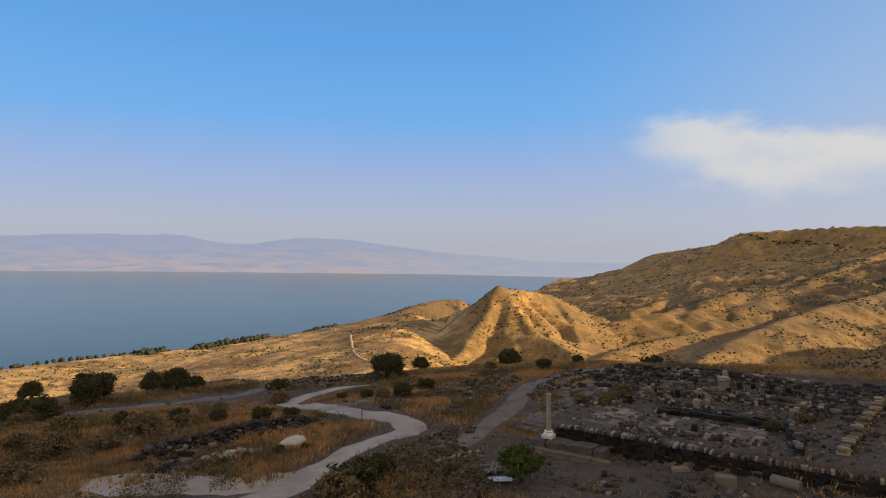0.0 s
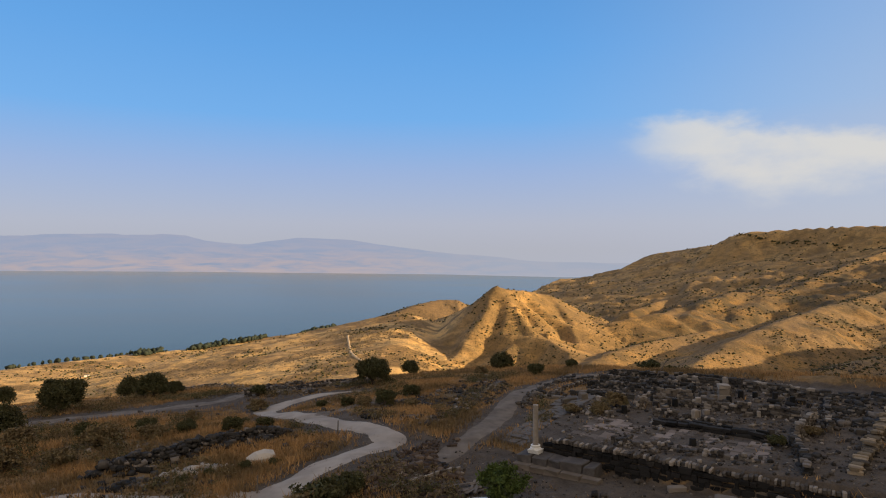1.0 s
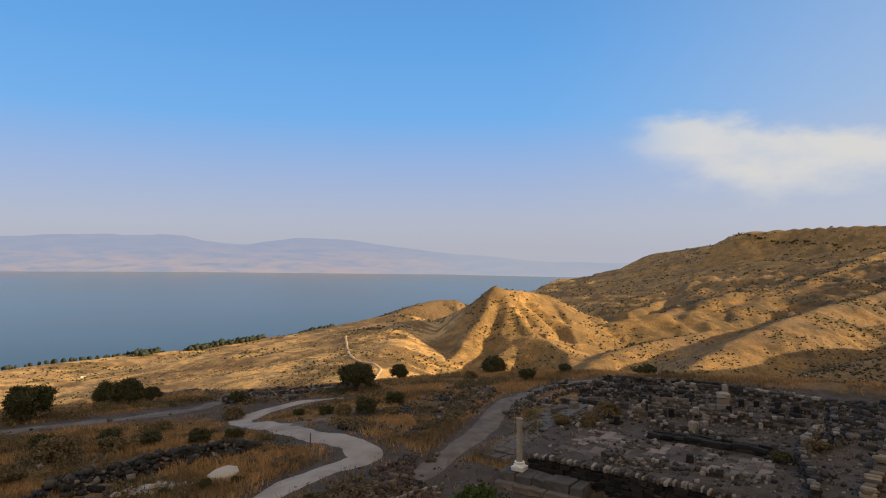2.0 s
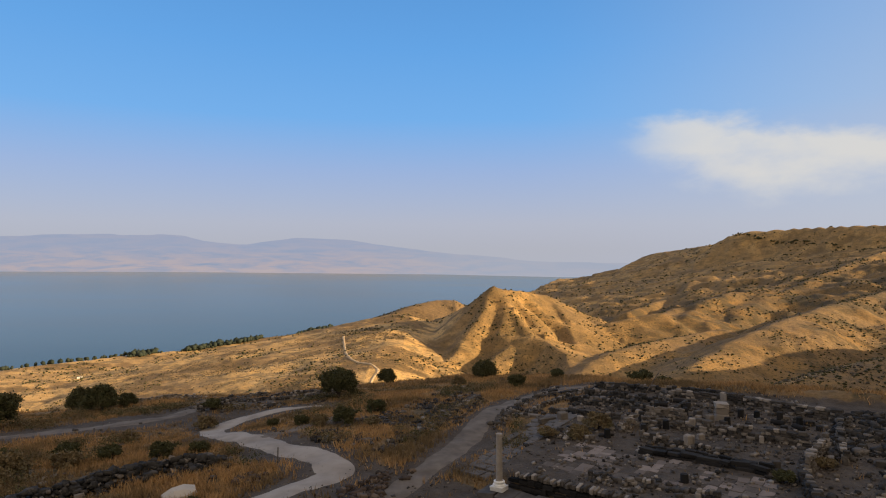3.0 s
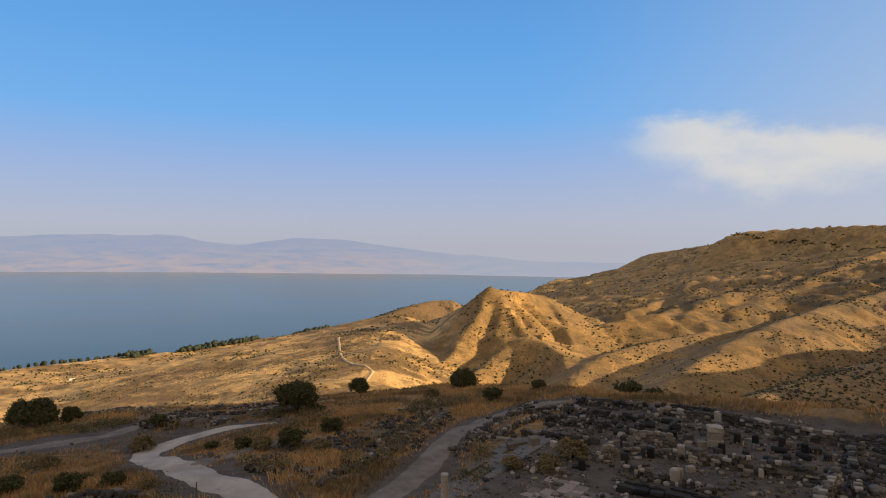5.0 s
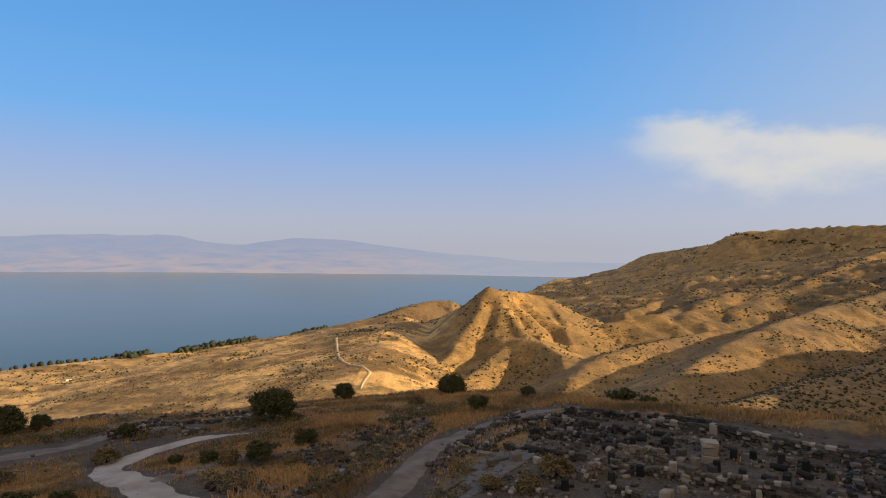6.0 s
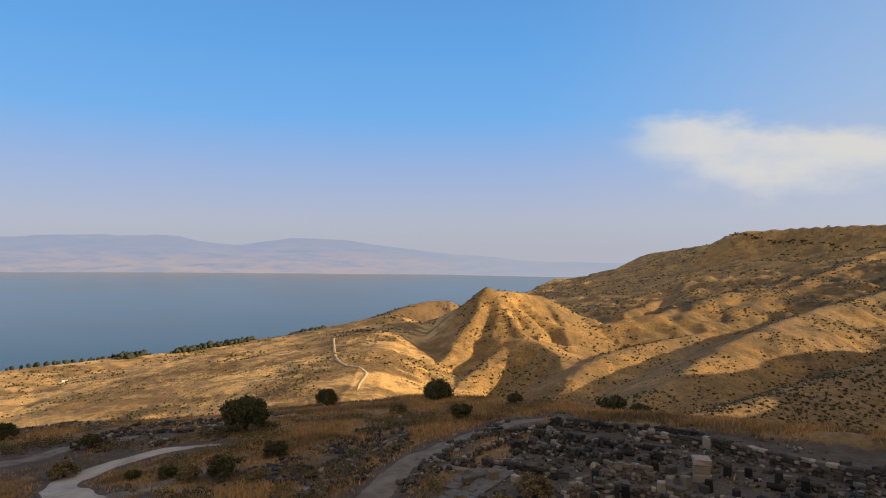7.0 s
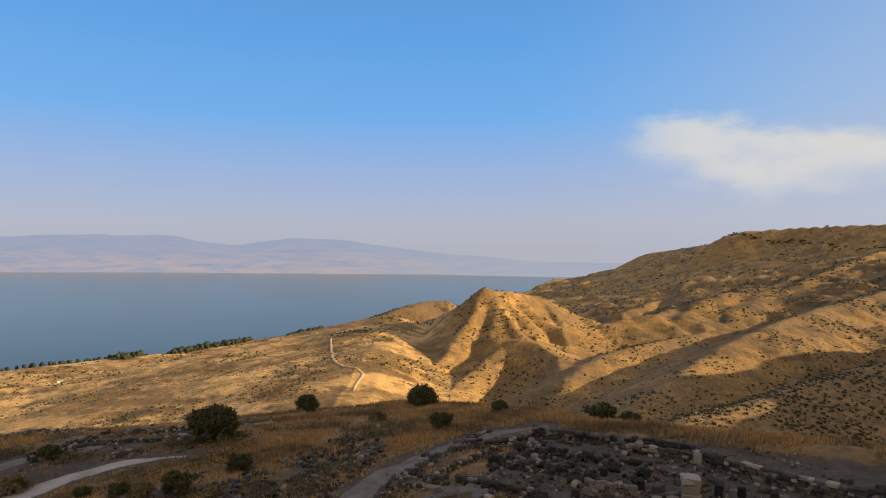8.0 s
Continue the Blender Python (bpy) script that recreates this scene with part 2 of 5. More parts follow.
def ground_material():
    m, N = material("dry hillside")
    at = N.add("ShaderNodeTexCoord").outputs["Object"]
    top = N.add("ShaderNodeAttribute", attribute_name="hilltop").outputs["Fac"]
    dirt = N.add("ShaderNodeAttribute", attribute_name="dirt").outputs["Fac"]
    pale = N.add("ShaderNodeAttribute", attribute_name="pale").outputs["Fac"]
    rock = N.add("ShaderNodeAttribute", attribute_name="rock").outputs["Fac"]
    broad, mid, fine = N.noise(at, 0.012, 4), N.noise(at, 0.09, 5), N.noise(at, 1.1, 6, 0.65)
    gold = N.mix(N.step(broad, 0.3, 0.7), (0.62, 0.37, 0.125), (0.53, 0.325, 0.125))
    gold = N.mix(N.step(mid, 0.35, 0.75, 0.0, 0.6), gold, (0.60, 0.40, 0.18))
    scrub = N.step(N.noise(N.add("ShaderNodeMapping", {"Vector": at, "Scale": (0.6, 1.0, 2.0), "Rotation": (0.0, 0.0, 0.5)}).outputs[0], 0.05, 8, 0.74), 0.48, 0.57)
    gold = N.mix(N.math("MULTIPLY", scrub, 0.8), gold, (0.21, 0.155, 0.075))
    stony = N.mix(N.step(N.noise(at, 0.25, 5, 0.7), 0.4, 0.65), (0.15, 0.10, 0.05), (0.29, 0.18, 0.075))
    bushy = N.add("ShaderNodeAttribute", attribute_name="scrub").outputs["Fac"]
    gold = N.mix(N.math("MULTIPLY", bushy, 0.95), gold, (0.25, 0.138, 0.043))
    gold = N.mix(N.math("MULTIPLY", bushy, N.step(N.noise(at, 0.022, 7, 0.72), 0.40, 0.56, 0.1, 1.0)), gold, (0.085, 0.060, 0.030))
    spots = N.step(N.math("ADD", N.noise(at, 0.42, 3, 0.6), N.math("MULTIPLY", bushy, 0.06)), 0.60, 0.66)
    gold = N.mix(N.math("MULTIPLY", spots, 0.9), gold, (0.07, 0.06, 0.025))
    gold = N.mix(rock, gold, stony)
    gold = N.mix(pale, gold, (0.56, 0.43, 0.25))
    straw = N.mix(N.step(N.noise(at, 0.16, 5, 0.6), 0.35, 0.65), (0.155, 0.11, 0.06), (0.36, 0.22, 0.095))
    straw = N.mix(N.step(N.noise(at, 0.11, 4, 0.6, 0.4), 0.56, 0.66), straw, (0.075, 0.066, 0.032))
    straw = N.mix(N.step(fine, 0.3, 0.7, 0.0, 0.5), straw, (0.07, 0.05, 0.028))
    soil = N.mix(N.step(N.noise(at, 0.7, 6, 0.7), 0.3, 0.7), (0.074, 0.058, 0.045), (0.122, 0.097, 0.075))
    soil = N.mix(N.step(N.noise(at, 6.0, 4, 0.7), 0.55, 0.7, 0.0, 0.6), soil, (0.06, 0.05, 0.045))
    edge = N.step(N.math("ADD", dirt, N.math("MULTIPLY", N.math("SUBTRACT", N.noise(at, 0.8, 5), 0.5), 0.9)), 0.35, 0.65)
    straw = N.mix(edge, straw, soil)
    colour = N.mix(top, gold, straw)
    colour = N.mix(N.step(N.noise(at, 3.0, 3, 0.7), 0.4, 0.8, 0.0, 0.25), colour, (0.05, 0.04, 0.03))
    h = N.math("ADD", N.math("MULTIPLY", N.noise(at, 0.35, 6, 0.7), 1.0), N.math("MULTIPLY", N.noise(at, 4.0, 4, 0.7), 0.15))
    finish(N, colour, 0.95, h, 0.7, 1.3)
    return m


def stone_material(name, dark, mid, light, lightness=0.62):
    m, N = material(name)
    at = N.add("ShaderNodeTexCoord").outputs["Object"]
    pick = N.add("ShaderNodeObjectInfo").outputs["Random"]
    isle = N.add("ShaderNodeNewGeometry").outputs["Random Per Island"]
    r = N.math("FRACT", N.math("ADD", pick, isle))
    base = N.mix(N.step(r, 0.1, 0.55), dark, mid)
    base = N.mix(N.step(r, lightness, lightness + 0.25), base, light)
    base = N.mix(N.step(N.noise(at, 1.6, 5, 0.7), 0.42, 0.68, 0.0, 0.55), base, mid)
    base = N.mix(N.step(N.noise(at, 7.0, 5, 0.7), 0.55, 0.75, 0.0, 0.5), base, light)
    h = N.noise(at, 5.0, 6, 0.7)
    finish(N, base, 0.92, h, 0.7, 0.06)
    return m


def plain_material(name, a, b, scale=2.0, rough=0.85, bump=0.4):
    m, N = material(name)
    at = N.add("ShaderNodeTexCoord").outputs["Object"]
    n = N.noise(at, scale, 6, 0.65)
    c = N.mix(N.step(n, 0.3, 0.7), a, b)
    c = N.mix(N.step(N.noise(at, scale * 8, 4, 0.7), 0.5, 0.8, 0.0, 0.35), c, tuple(0.5 * v for v in a))
    finish(N, c, rough, n, bump, 0.05)
    return m


def leaf_material(name, a, b, c, patch=0.0, patch_colour=(0.1, 0.08, 0.04)):
    m, N = material(name)
    isle = N.add("ShaderNodeNewGeometry").outputs["Random Per Island"]
    at = N.add("ShaderNodeTexCoord").outputs["Object"]
    col = N.mix(isle, a, b)
    col = N.mix(N.step(N.noise(at, 1.2, 4), 0.45, 0.7, 0.0, 0.7), col, c)
    col = N.mix(N.step(N.noise(at, 0.13, 4, 0.6), 0.42, 0.62, 0.0, patch), col, patch_colour)
    finish(N, col, 0.75, spec=0.15)
    return m


def water_material():
    m, N = material("lake water")
    at = N.add("ShaderNodeTexCoord").outputs["Object"]
    long = N.add("ShaderNodeMapping", {"Vector": at, "Scale": (0.0011, 0.0045, 1.0)}).outputs[0]
    slick = N.noise(long, 1.0, 5, 0.6, 0.6)
    col = N.mix(N.step(slick, 0.35, 0.65), (0.036, 0.058, 0.060), (0.050, 0.074, 0.074))
    body = N.add("ShaderNodeBsdfDiffuse", {0: col})
    shine = N.add("ShaderNodeBsdfGlossy", {0: (0.86, 0.87, 0.82), 1: N.step(slick, 0.3, 0.7, 0.15, 0.22)})
    turn = N.add("ShaderNodeFresnel", {0: 1.33}).outputs[0]
    both = N.add("ShaderNodeMixShader", {0: N.math("POWER", turn, 1.15), 1: body.outputs[0], 2: shine.outputs[0]})
    N.tree.links.new(both.outputs[0], N.add("ShaderNodeOutputMaterial").inputs[0])
    return m


def backdrop_material():
    m, N = material("far shore with painted haze")
    at = N.add("ShaderNodeTexCoord").outputs["Object"]
    sep = N.add("ShaderNodeSeparateXYZ", {0: at}).outputs
    long = N.add("ShaderNodeMapping", {"Vector": at, "Scale": (0.0035, 0.002, 0.028)}).outputs[0]
    n = N.noise(long, 1.0, 7, 0.62, 0.5)
    # field colours with haze painted in, thicker upward and to the right
    hazed_fields = N.ramp(n, [(0.32, srgb(146, 163, 190)), (0.44, srgb(170, 172, 190)), (0.54, srgb(192, 179, 185)), (0.66, srgb(204, 185, 182))])
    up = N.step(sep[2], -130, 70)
    col = N.mix(N.math("MULTIPLY", up, 0.75), hazed_fields, srgb(160, 174, 203))
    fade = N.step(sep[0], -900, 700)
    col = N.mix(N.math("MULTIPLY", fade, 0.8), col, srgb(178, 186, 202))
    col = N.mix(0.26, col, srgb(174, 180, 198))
    # emits the hazed colour itself, so sun and shade don't act on it
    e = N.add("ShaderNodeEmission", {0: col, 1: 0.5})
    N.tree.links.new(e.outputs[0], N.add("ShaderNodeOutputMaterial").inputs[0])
    return m


MAT_GROUND = ground_material()
MAT_BASALT = stone_material("basalt", (0.016, 0.016, 0.016), (0.05, 0.046, 0.042), (0.20, 0.172, 0.148), 0.74)
MAT_RUIN = stone_material("weathered block", (0.022, 0.020, 0.018), (0.078, 0.067, 0.057), (0.27, 0.23, 0.19), 0.7)
MAT_FACE = stone_material("dark basalt face", (0.010, 0.010, 0.010), (0.024, 0.022, 0.021), (0.06, 0.055, 0.05), 0.9)
MAT_PALE = stone_material("limestone", (0.09, 0.076, 0.062), (0.17, 0.142, 0.115), (0.30, 0.26, 0.22), 0.6)
MAT_WALL = stone_material("weathered wall block", (0.035, 0.031, 0.028), (0.10, 0.086, 0.073), (0.29, 0.25, 0.21), 0.64)
MAT_CHALK = stone_material("whitish limestone", (0.22, 0.19, 0.16), (0.34, 0.30, 0.25), (0.46, 0.41, 0.35), 0.5)
MAT_TAN = stone_material("tan rubble", (0.05, 0.04, 0.028), (0.15, 0.115, 0.075), (0.30, 0.235, 0.16), 0.6)
MAT_TRACK = plain_material("chalk track", (0.25, 0.212, 0.178), (0.40, 0.345, 0.29), 0.35, 0.95, 0.5)
MAT_PATH = plain_material("trodden path", (0.115, 0.093, 0.074), (0.20, 0.165, 0.132), 0.7, 0.95, 0.3)
MAT_FLOOR = stone_material("worn paving", (0.10, 0.082, 0.068), (0.175, 0.140, 0.117), (0.26, 0.21, 0.178), 0.6)
MAT_LEAF = leaf_material("evergreen leaves", (0.045, 0.048, 0.02), (0.085, 0.082, 0.035), (0.10, 0.085, 0.04))
MAT_FRESH = leaf_material("fresh leaves", (0.05, 0.075, 0.018), (0.09, 0.12, 0.03), (0.07, 0.09, 0.03))
MAT_DRY = leaf_material("dry leaves", (0.12, 0.095, 0.05), (0.22, 0.155, 0.08), (0.095, 0.088, 0.042))
MAT_GRASS = leaf_material("dry grass", (0.32, 0.19, 0.085), (0.52, 0.315, 0.135), (0.21, 0.14, 0.072), 0.85, (0.115, 0.088, 0.05))
MAT_BARK = plain_material("bark", (0.05, 0.04, 0.03), (0.09, 0.07, 0.055), 4.0, 0.95, 0.6)
MAT_WATER = water_material()
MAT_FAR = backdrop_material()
MAT_METAL = plain_material("white sheet", (0.55, 0.55, 0.55), (0.68, 0.68, 0.68), 2.0, 0.5, 0.1)
MAT_WOOD = plain_material("grey timber", (0.12, 0.095, 0.075), (0.22, 0.18, 0.145), 3.0, 0.85, 0.4)


def mesh_of(name, verts, faces, mat, smooth_shade=False):
    me = bpy.data.meshes.new(name)
    me.from_pydata([tuple(v) for v in verts], [], [tuple(f) for f in faces])
    me.materials.append(mat)
    if smooth_shade:
        me.polygons.foreach_set("use_smooth", np.ones(len(me.polygons), bool))
    me.update()
    return me


def quick_mesh(name, verts, faces, mat, smooth_shade=False):
    """A mesh from arrays of one face size."""
    verts, faces = np.asarray(verts, np.float32), np.asarray(faces, np.int32)
    me = bpy.data.meshes.new(name)
    me.vertices.add(len(verts))
    me.vertices.foreach_set("co", verts.ravel())
    k = faces.shape[1]
    me.loops.add(faces.size)
    me.loops.foreach_set("vertex_index", faces.ravel())
    me.polygons.add(len(faces))
    me.polygons.foreach_set("loop_start", np.arange(0, faces.size, k, dtype=np.int32))
    me.polygons.foreach_set("loop_total", np.full(len(faces), k, np.int32))
    if smooth_shade:
        me.polygons.foreach_set("use_smooth", np.ones(len(faces), bool))
    me.materials.append(mat)
    me.update(calc_edges=True)
    me.validate()
    return me


def under(parent, name, me, m=None, label=""):
    """A mesh as a part of a thing."""
    ob = new(name, me)
    ob.parent = parent
    if m is not None:
        ob.matrix_basis = m
    return tagged(ob, label)


def height(x, y):
    return float(ground_height(np.array([x]), np.array([y]))[0])


# ---- ground: one sheet from under the camera to the far side of the lake ----
TRACK = [(-16.0, 38.5), (-12.4, 41.2), (-10.0, 44.5), (-8.2, 48.1), (-4.8, 52.8), (-2.6, 56.0), (-4.2, 59.2), (-8.0, 62.8), (-11.8, 67.0), (-15.8, 71.0), (-18.2, 74.5), (-18.6, 77.4), (-17.0, 80.6), (-13.2, 82.8), (-8.6, 83.9)]
STREET = [(1.2, 51.0), (2.6, 53.4), (4.6, 57.0), (6.6, 62.0), (9.0, 69.5), (11.5, 74.0), (14.4, 79.0), (18.8, 84.0), (24.0, 86.5)]
LANE = [(-46.0, 73.0), (-34.0, 78.0), (-27.5, 82.0), (-24.0, 88.0), (-20.0, 93.5)]


def spread(x, y, line, wide):
    d, _, _ = along(x, y, [(a, b, 0) for a, b in line])
    return smooth(wide * 1.5, wide * 0.6, d)


def build_ground():
    front = np.radians(np.linspace(-47, 47, 720))
    rest = np.radians(np.arange(50, 311, 3.0))
    ang = np.concatenate([front, rest])
    rad = np.concatenate([np.linspace(0.02, 14, 15), 14 * np.exp(np.linspace(0, np.log(4900 / 14), 720))[1:]])
    A, Rr = np.meshgrid(ang, rad)
    x, y = 5 + Rr * np.sin(A), 5 + Rr * np.cos(A)
    z = ground_height(x, y)
    nr, na = x.shape
    idx = np.arange(nr * na).reshape(nr, na)
    nxt = np.roll(idx, -1, axis=1)
    f = np.stack([idx[:-1], nxt[:-1], nxt[1:], idx[1:]], -1).reshape(-1, 4)[:, ::-1]
    me = quick_mesh("ground", np.stack([x, y, z], -1).reshape(-1, 3), f, MAT_GROUND, True)
    out = y - np.interp(x, EDGE_X, EDGE_Y)
    top = smooth(60 + 90 * smooth(10, 60, x), 8 + 30 * smooth(10, 60, x), out + 8 * fractal(x, y, 20, 3, 71)) * smooth(420, 300, np.hypot(x, y))
    s, d = plan(x, y)
    dirt = np.maximum.reduce([spread(x, y, TRACK, 3.4), spread(x, y, STREET, 2.6) * 0.9, spread(x, y, LANE, 5.5), terrace(x, y) * 0.8,
                              smooth(-15, -10, s) * smooth(-15.5, -11.5, d) * smooth(0.5, -0.5, d) * 0.85,
                              0.9 * smooth(6, 3, np.hypot(x + 17, (y - 43) * 1.5)), 0.8 * smooth(6, 3, np.hypot((x + 20) * 0.6, y - 82))])
    pale = smooth(-140, -144, z) * smooth(-480, -560, x) * 0.8
    steep = np.abs(np.gradient(z, axis=0) / np.gradient(Rr, axis=0))
    rock = smooth(0.1, 0.7, fractal(x, y, 60, 5, 81, 0.65) + 0.5 * smooth(0.35, 0.6, steep))
    rock = np.maximum(rock, 2.0 * smooth(1040, 1110, y) * smooth(130, 80, x) * smooth(-300, -200, x))
    ridge = along(x, y, [(107, 425, 0), (136, 465, 0), (176, 515, 0), (231, 565, 0), (309, 624, 0), (391, 704, 0), (529, 823, 0)])[0]
    rock = np.maximum(rock, 1.8 * smooth(190, 60, ridge) * smooth(-0.35, 0.3, fractal(x, y, 30, 4, 89, 0.65)))
    flank = along(x, y, [(95, 240, 0), (118, 255, 0), (159, 287, 0), (206, 325, 0), (252, 354, 0)])[0]
    rock = np.maximum(0.45 * rock, 0.95 * smooth(95, 45, flank) * smooth(-0.5, 0.2, fractal(x, y, 22, 4, 87, 0.6)))
    for name, v in (("scrub", np.maximum.reduce([0.9 * smooth(1030, 1110, y) * smooth(150, 90, x), (0.55 * smooth(-5, 60, x) + 0.45 * smooth(160, 400, x)) * (1 - 0.7 * smooth(1100, 1700, y)), 0.6 * smooth(0.0, 0.5, fractal(x * 0.6 + y * 0.25, y * 0.8, 38, 5, 83, 0.7))])), ("hilltop", top), ("dirt", dirt), ("pale", pale), ("rock", rock)):
        me.attributes.new(name, "FLOAT", "POINT").data.foreach_set("value", v.astype(np.float32).ravel())
    return tagged(new("ground", me), "dry golden hillside and brown hilltop with grass and bare soil", "ground", kind="structure")


build_ground()


def build_lake():
    w = 7000
    me = quick_mesh("lake", [(-w, -w, LAKE), (w, -w, LAKE), (w, w, LAKE), (-w, w, LAKE)], [(0, 1, 2, 3)], MAT_WATER)
    tagged(new("lake", me), "calm blue-grey lake under morning haze", "water", kind="structure")


build_lake()


def build_far_shore():
    """Low hills across the lake, in two ranges, with haze painted into their glow."""
    for k, (name, deep) in enumerate((("backdrop", 0), ("backdrop_range", 160))):
        x = np.linspace(-3900, 1900, 360)
        y0 = np.interp(x, [-3900, -1800, 0, 700, 1900], [4600, 4480, 4080, 3700, 3500]) + deep
        if k == 0:
            crest = 62 + 20 * fractal(x, x * 0, 900, 5, 5) - 0.012 * (x + 1800)
        else:
            crest = np.interp(x, [-3900, -3150, -2520, -1950, -1800, -1450, -1050, -700, -400, 100, 600, 1900], [255, 262, 276, 262, 222, 200, 240, 232, 190, 130, 85, 60])
            crest = crest + 7 * fractal(x, x * 0, 300, 4, 15)
        rows = []
        for t in np.linspace(0, 1, 14):
            rise = t ** 0.8
            rows.append(np.stack([x, y0 + 150 * t, LAKE - 1 + (crest + 1) * rise + 5 * (t < 0.99) * fractal(x, x * 0 + 400 * t, 200, 3, 25) * t], -1))
        v = np.concatenate(rows)
        n = len(x)
        i = np.arange(n - 1)
        f = np.concatenate([np.stack([i + r * n, i + 1 + r * n, i + 1 + (r + 1) * n, i + (r + 1) * n], -1) for r in range(13)])
        tagged(new(name, quick_mesh(name, v, f, MAT_FAR, True)), "pink and blue hills across the lake, glowing with painted haze", "hills", kind="structure")


build_far_shore()


def build_strip(name, line, wide, mat, label, lift=0.05, seed=1):
    """A road laid over the ground, with ragged edges."""
    pts = [Vector((a, b, 0)) for a, b in line]
    way = []
    for i in range(len(pts) - 1):
        p0, p1, p2, p3 = pts[max(i - 1, 0)], pts[i], pts[i + 1], pts[min(i + 2, len(pts) - 1)]
        for t in np.linspace(0, 1, 14, endpoint=False):
            way.append(0.5 * ((2 * p1) + (p2 - p0) * t + (2 * p0 - 5 * p1 + 4 * p2 - p3) * t * t + (3 * p1 - p0 - 3 * p2 + p3) * t ** 3))
    way.append(pts[-1])
    way = np.array([(p.x, p.y) for p in way])
    dv = np.gradient(way, axis=0)
    dv /= np.linalg.norm(dv, axis=1)[:, None]
    side = np.stack([dv[:, 1], -dv[:, 0]], -1)
    cols = np.linspace(-1, 1, 9)
    g = []
    for c in cols:
        w = wide / 2 * (1 - 0.75 * smooth(0.86, 1.0, np.linspace(0, 1, len(way))) + 0.26 * grain(way[:, 0] + 50 * np.sign(c), way[:, 1], 2.2, seed) + 0.08 * grain(way[:, 0], way[:, 1], 0.7, seed + 3))
        p = way + side * (c * w)[:, None]
        z = ground_height(p[:, 0], p[:, 1]) + lift * (1 - abs(c) ** 4 * 1.6) - 0.03 * (abs(abs(c) - 0.45) < 0.2)
        g.append(np.column_stack([p, z]))
    v = np.stack(g, 1).reshape(-1, 3)
    n, k = len(way), len(cols)
    f = [(i * k + j, i * k + j + 1, (i + 1) * k + j + 1, (i + 1) * k + j) for i in range(n - 1) for j in range(k - 1)]
    tagged(new(name, quick_mesh(name, v, f, mat, True)), label, "road", kind="structure")


MAT_HILLTRACK = plain_material("dusty hill track", (0.42, 0.30, 0.17), (0.55, 0.41, 0.25), 0.3, 0.95, 0.2)
build_strip("road_hill", [(-117, 795), (-104, 723), (-89, 652), (-75, 621), (-57, 595), (-52, 575), (-54, 552), (-53, 523)], 3.2, MAT_HILLTRACK, "narrow dusty track winding down the hillside", 0.5)
build_strip("road", TRACK, 2.9, MAT_TRACK, "winding pale gravel track over the hilltop", 0.09)
build_strip("road_spur", [(-9.4, 45.5), (-14.0, 44.6), (-20.0, 44.4), (-26.0, 46.0)], 4.4, MAT_TRACK, "bare grey earth where the track widens", 0.06, 7)
build_strip("road_branch", [(-4.4, 77.0), (-6.5, 73.6), (-8.6, 70.0), (-10.4, 67.9), (-11.4, 67.0)], 1.9, MAT_PATH, "grey earth branch that leaves the track", 0.06, 9)
build_strip("road_lane", LANE, 3.2, MAT_PATH, "bare beaten earth between the trees", 0.07, 5)
build_strip("road_street", STREET, 2.4, MAT_PATH, "grey trodden path beside the ruin", 0.07)


# ---- stones ----
def block_mesh(name, mat, seed, worn=0.13):
    """A unit block, chipped and out of true, standing on z = 0."""
    r = random.Random(seed)
    bm = bmesh.new()
    bmesh.ops.create_cube(bm, size=1.0)
    for v in bm.verts:
        v.co += Vector((r.uniform(-0.09, 0.09), r.uniform(-0.09, 0.09), r.uniform(-0.07, 0.07)))
    bmesh.ops.bevel(bm, geom=list(bm.edges), offset=worn, segments=1, affect="EDGES", profile=0.6)
    for v in bm.verts:
        v.co.z += 0.5
        v.co += Vector((r.uniform(-0.025, 0.025), r.uniform(-0.025, 0.025), r.uniform(-0.02, 0.02)))
    me = bpy.data.meshes.new(name)
    bm.to_mesh(me)
    bm.free()
    me.materials.append(mat)
    return me


RUIN_BLOCKS = [block_mesh("block", MAT_WALL, k) for k in range(10)]
BASALT_BLOCKS = [block_mesh("block", MAT_BASALT, 40 + k) for k in range(8)]
FACE_BLOCKS = [block_mesh("block", MAT_FACE, 60 + k, 0.07) for k in range(6)]
RUBBLE_BLOCKS = [block_mesh("block", MAT_TAN, 100 + k, 0.14) for k in range(8)]
PALE_BLOCKS = [block_mesh("block", MAT_PALE, 80 + k, 0.1) for k in range(8)]


def base(name, x, y, z, label, category, group="", turn=0.0):
    e = new(name)
    e.empty_display_size = 0.3
    e.matrix_basis = pose(x, y, z, 0, 0, turn)
    return tagged(e, label, category, group)


def sized(x, y, z, sx, sy, sz, rx=0, ry=0, rz=0):
    return pose(x, y, z, rx, ry, rz) @ Matrix.Diagonal((sx, sy, sz, 1))


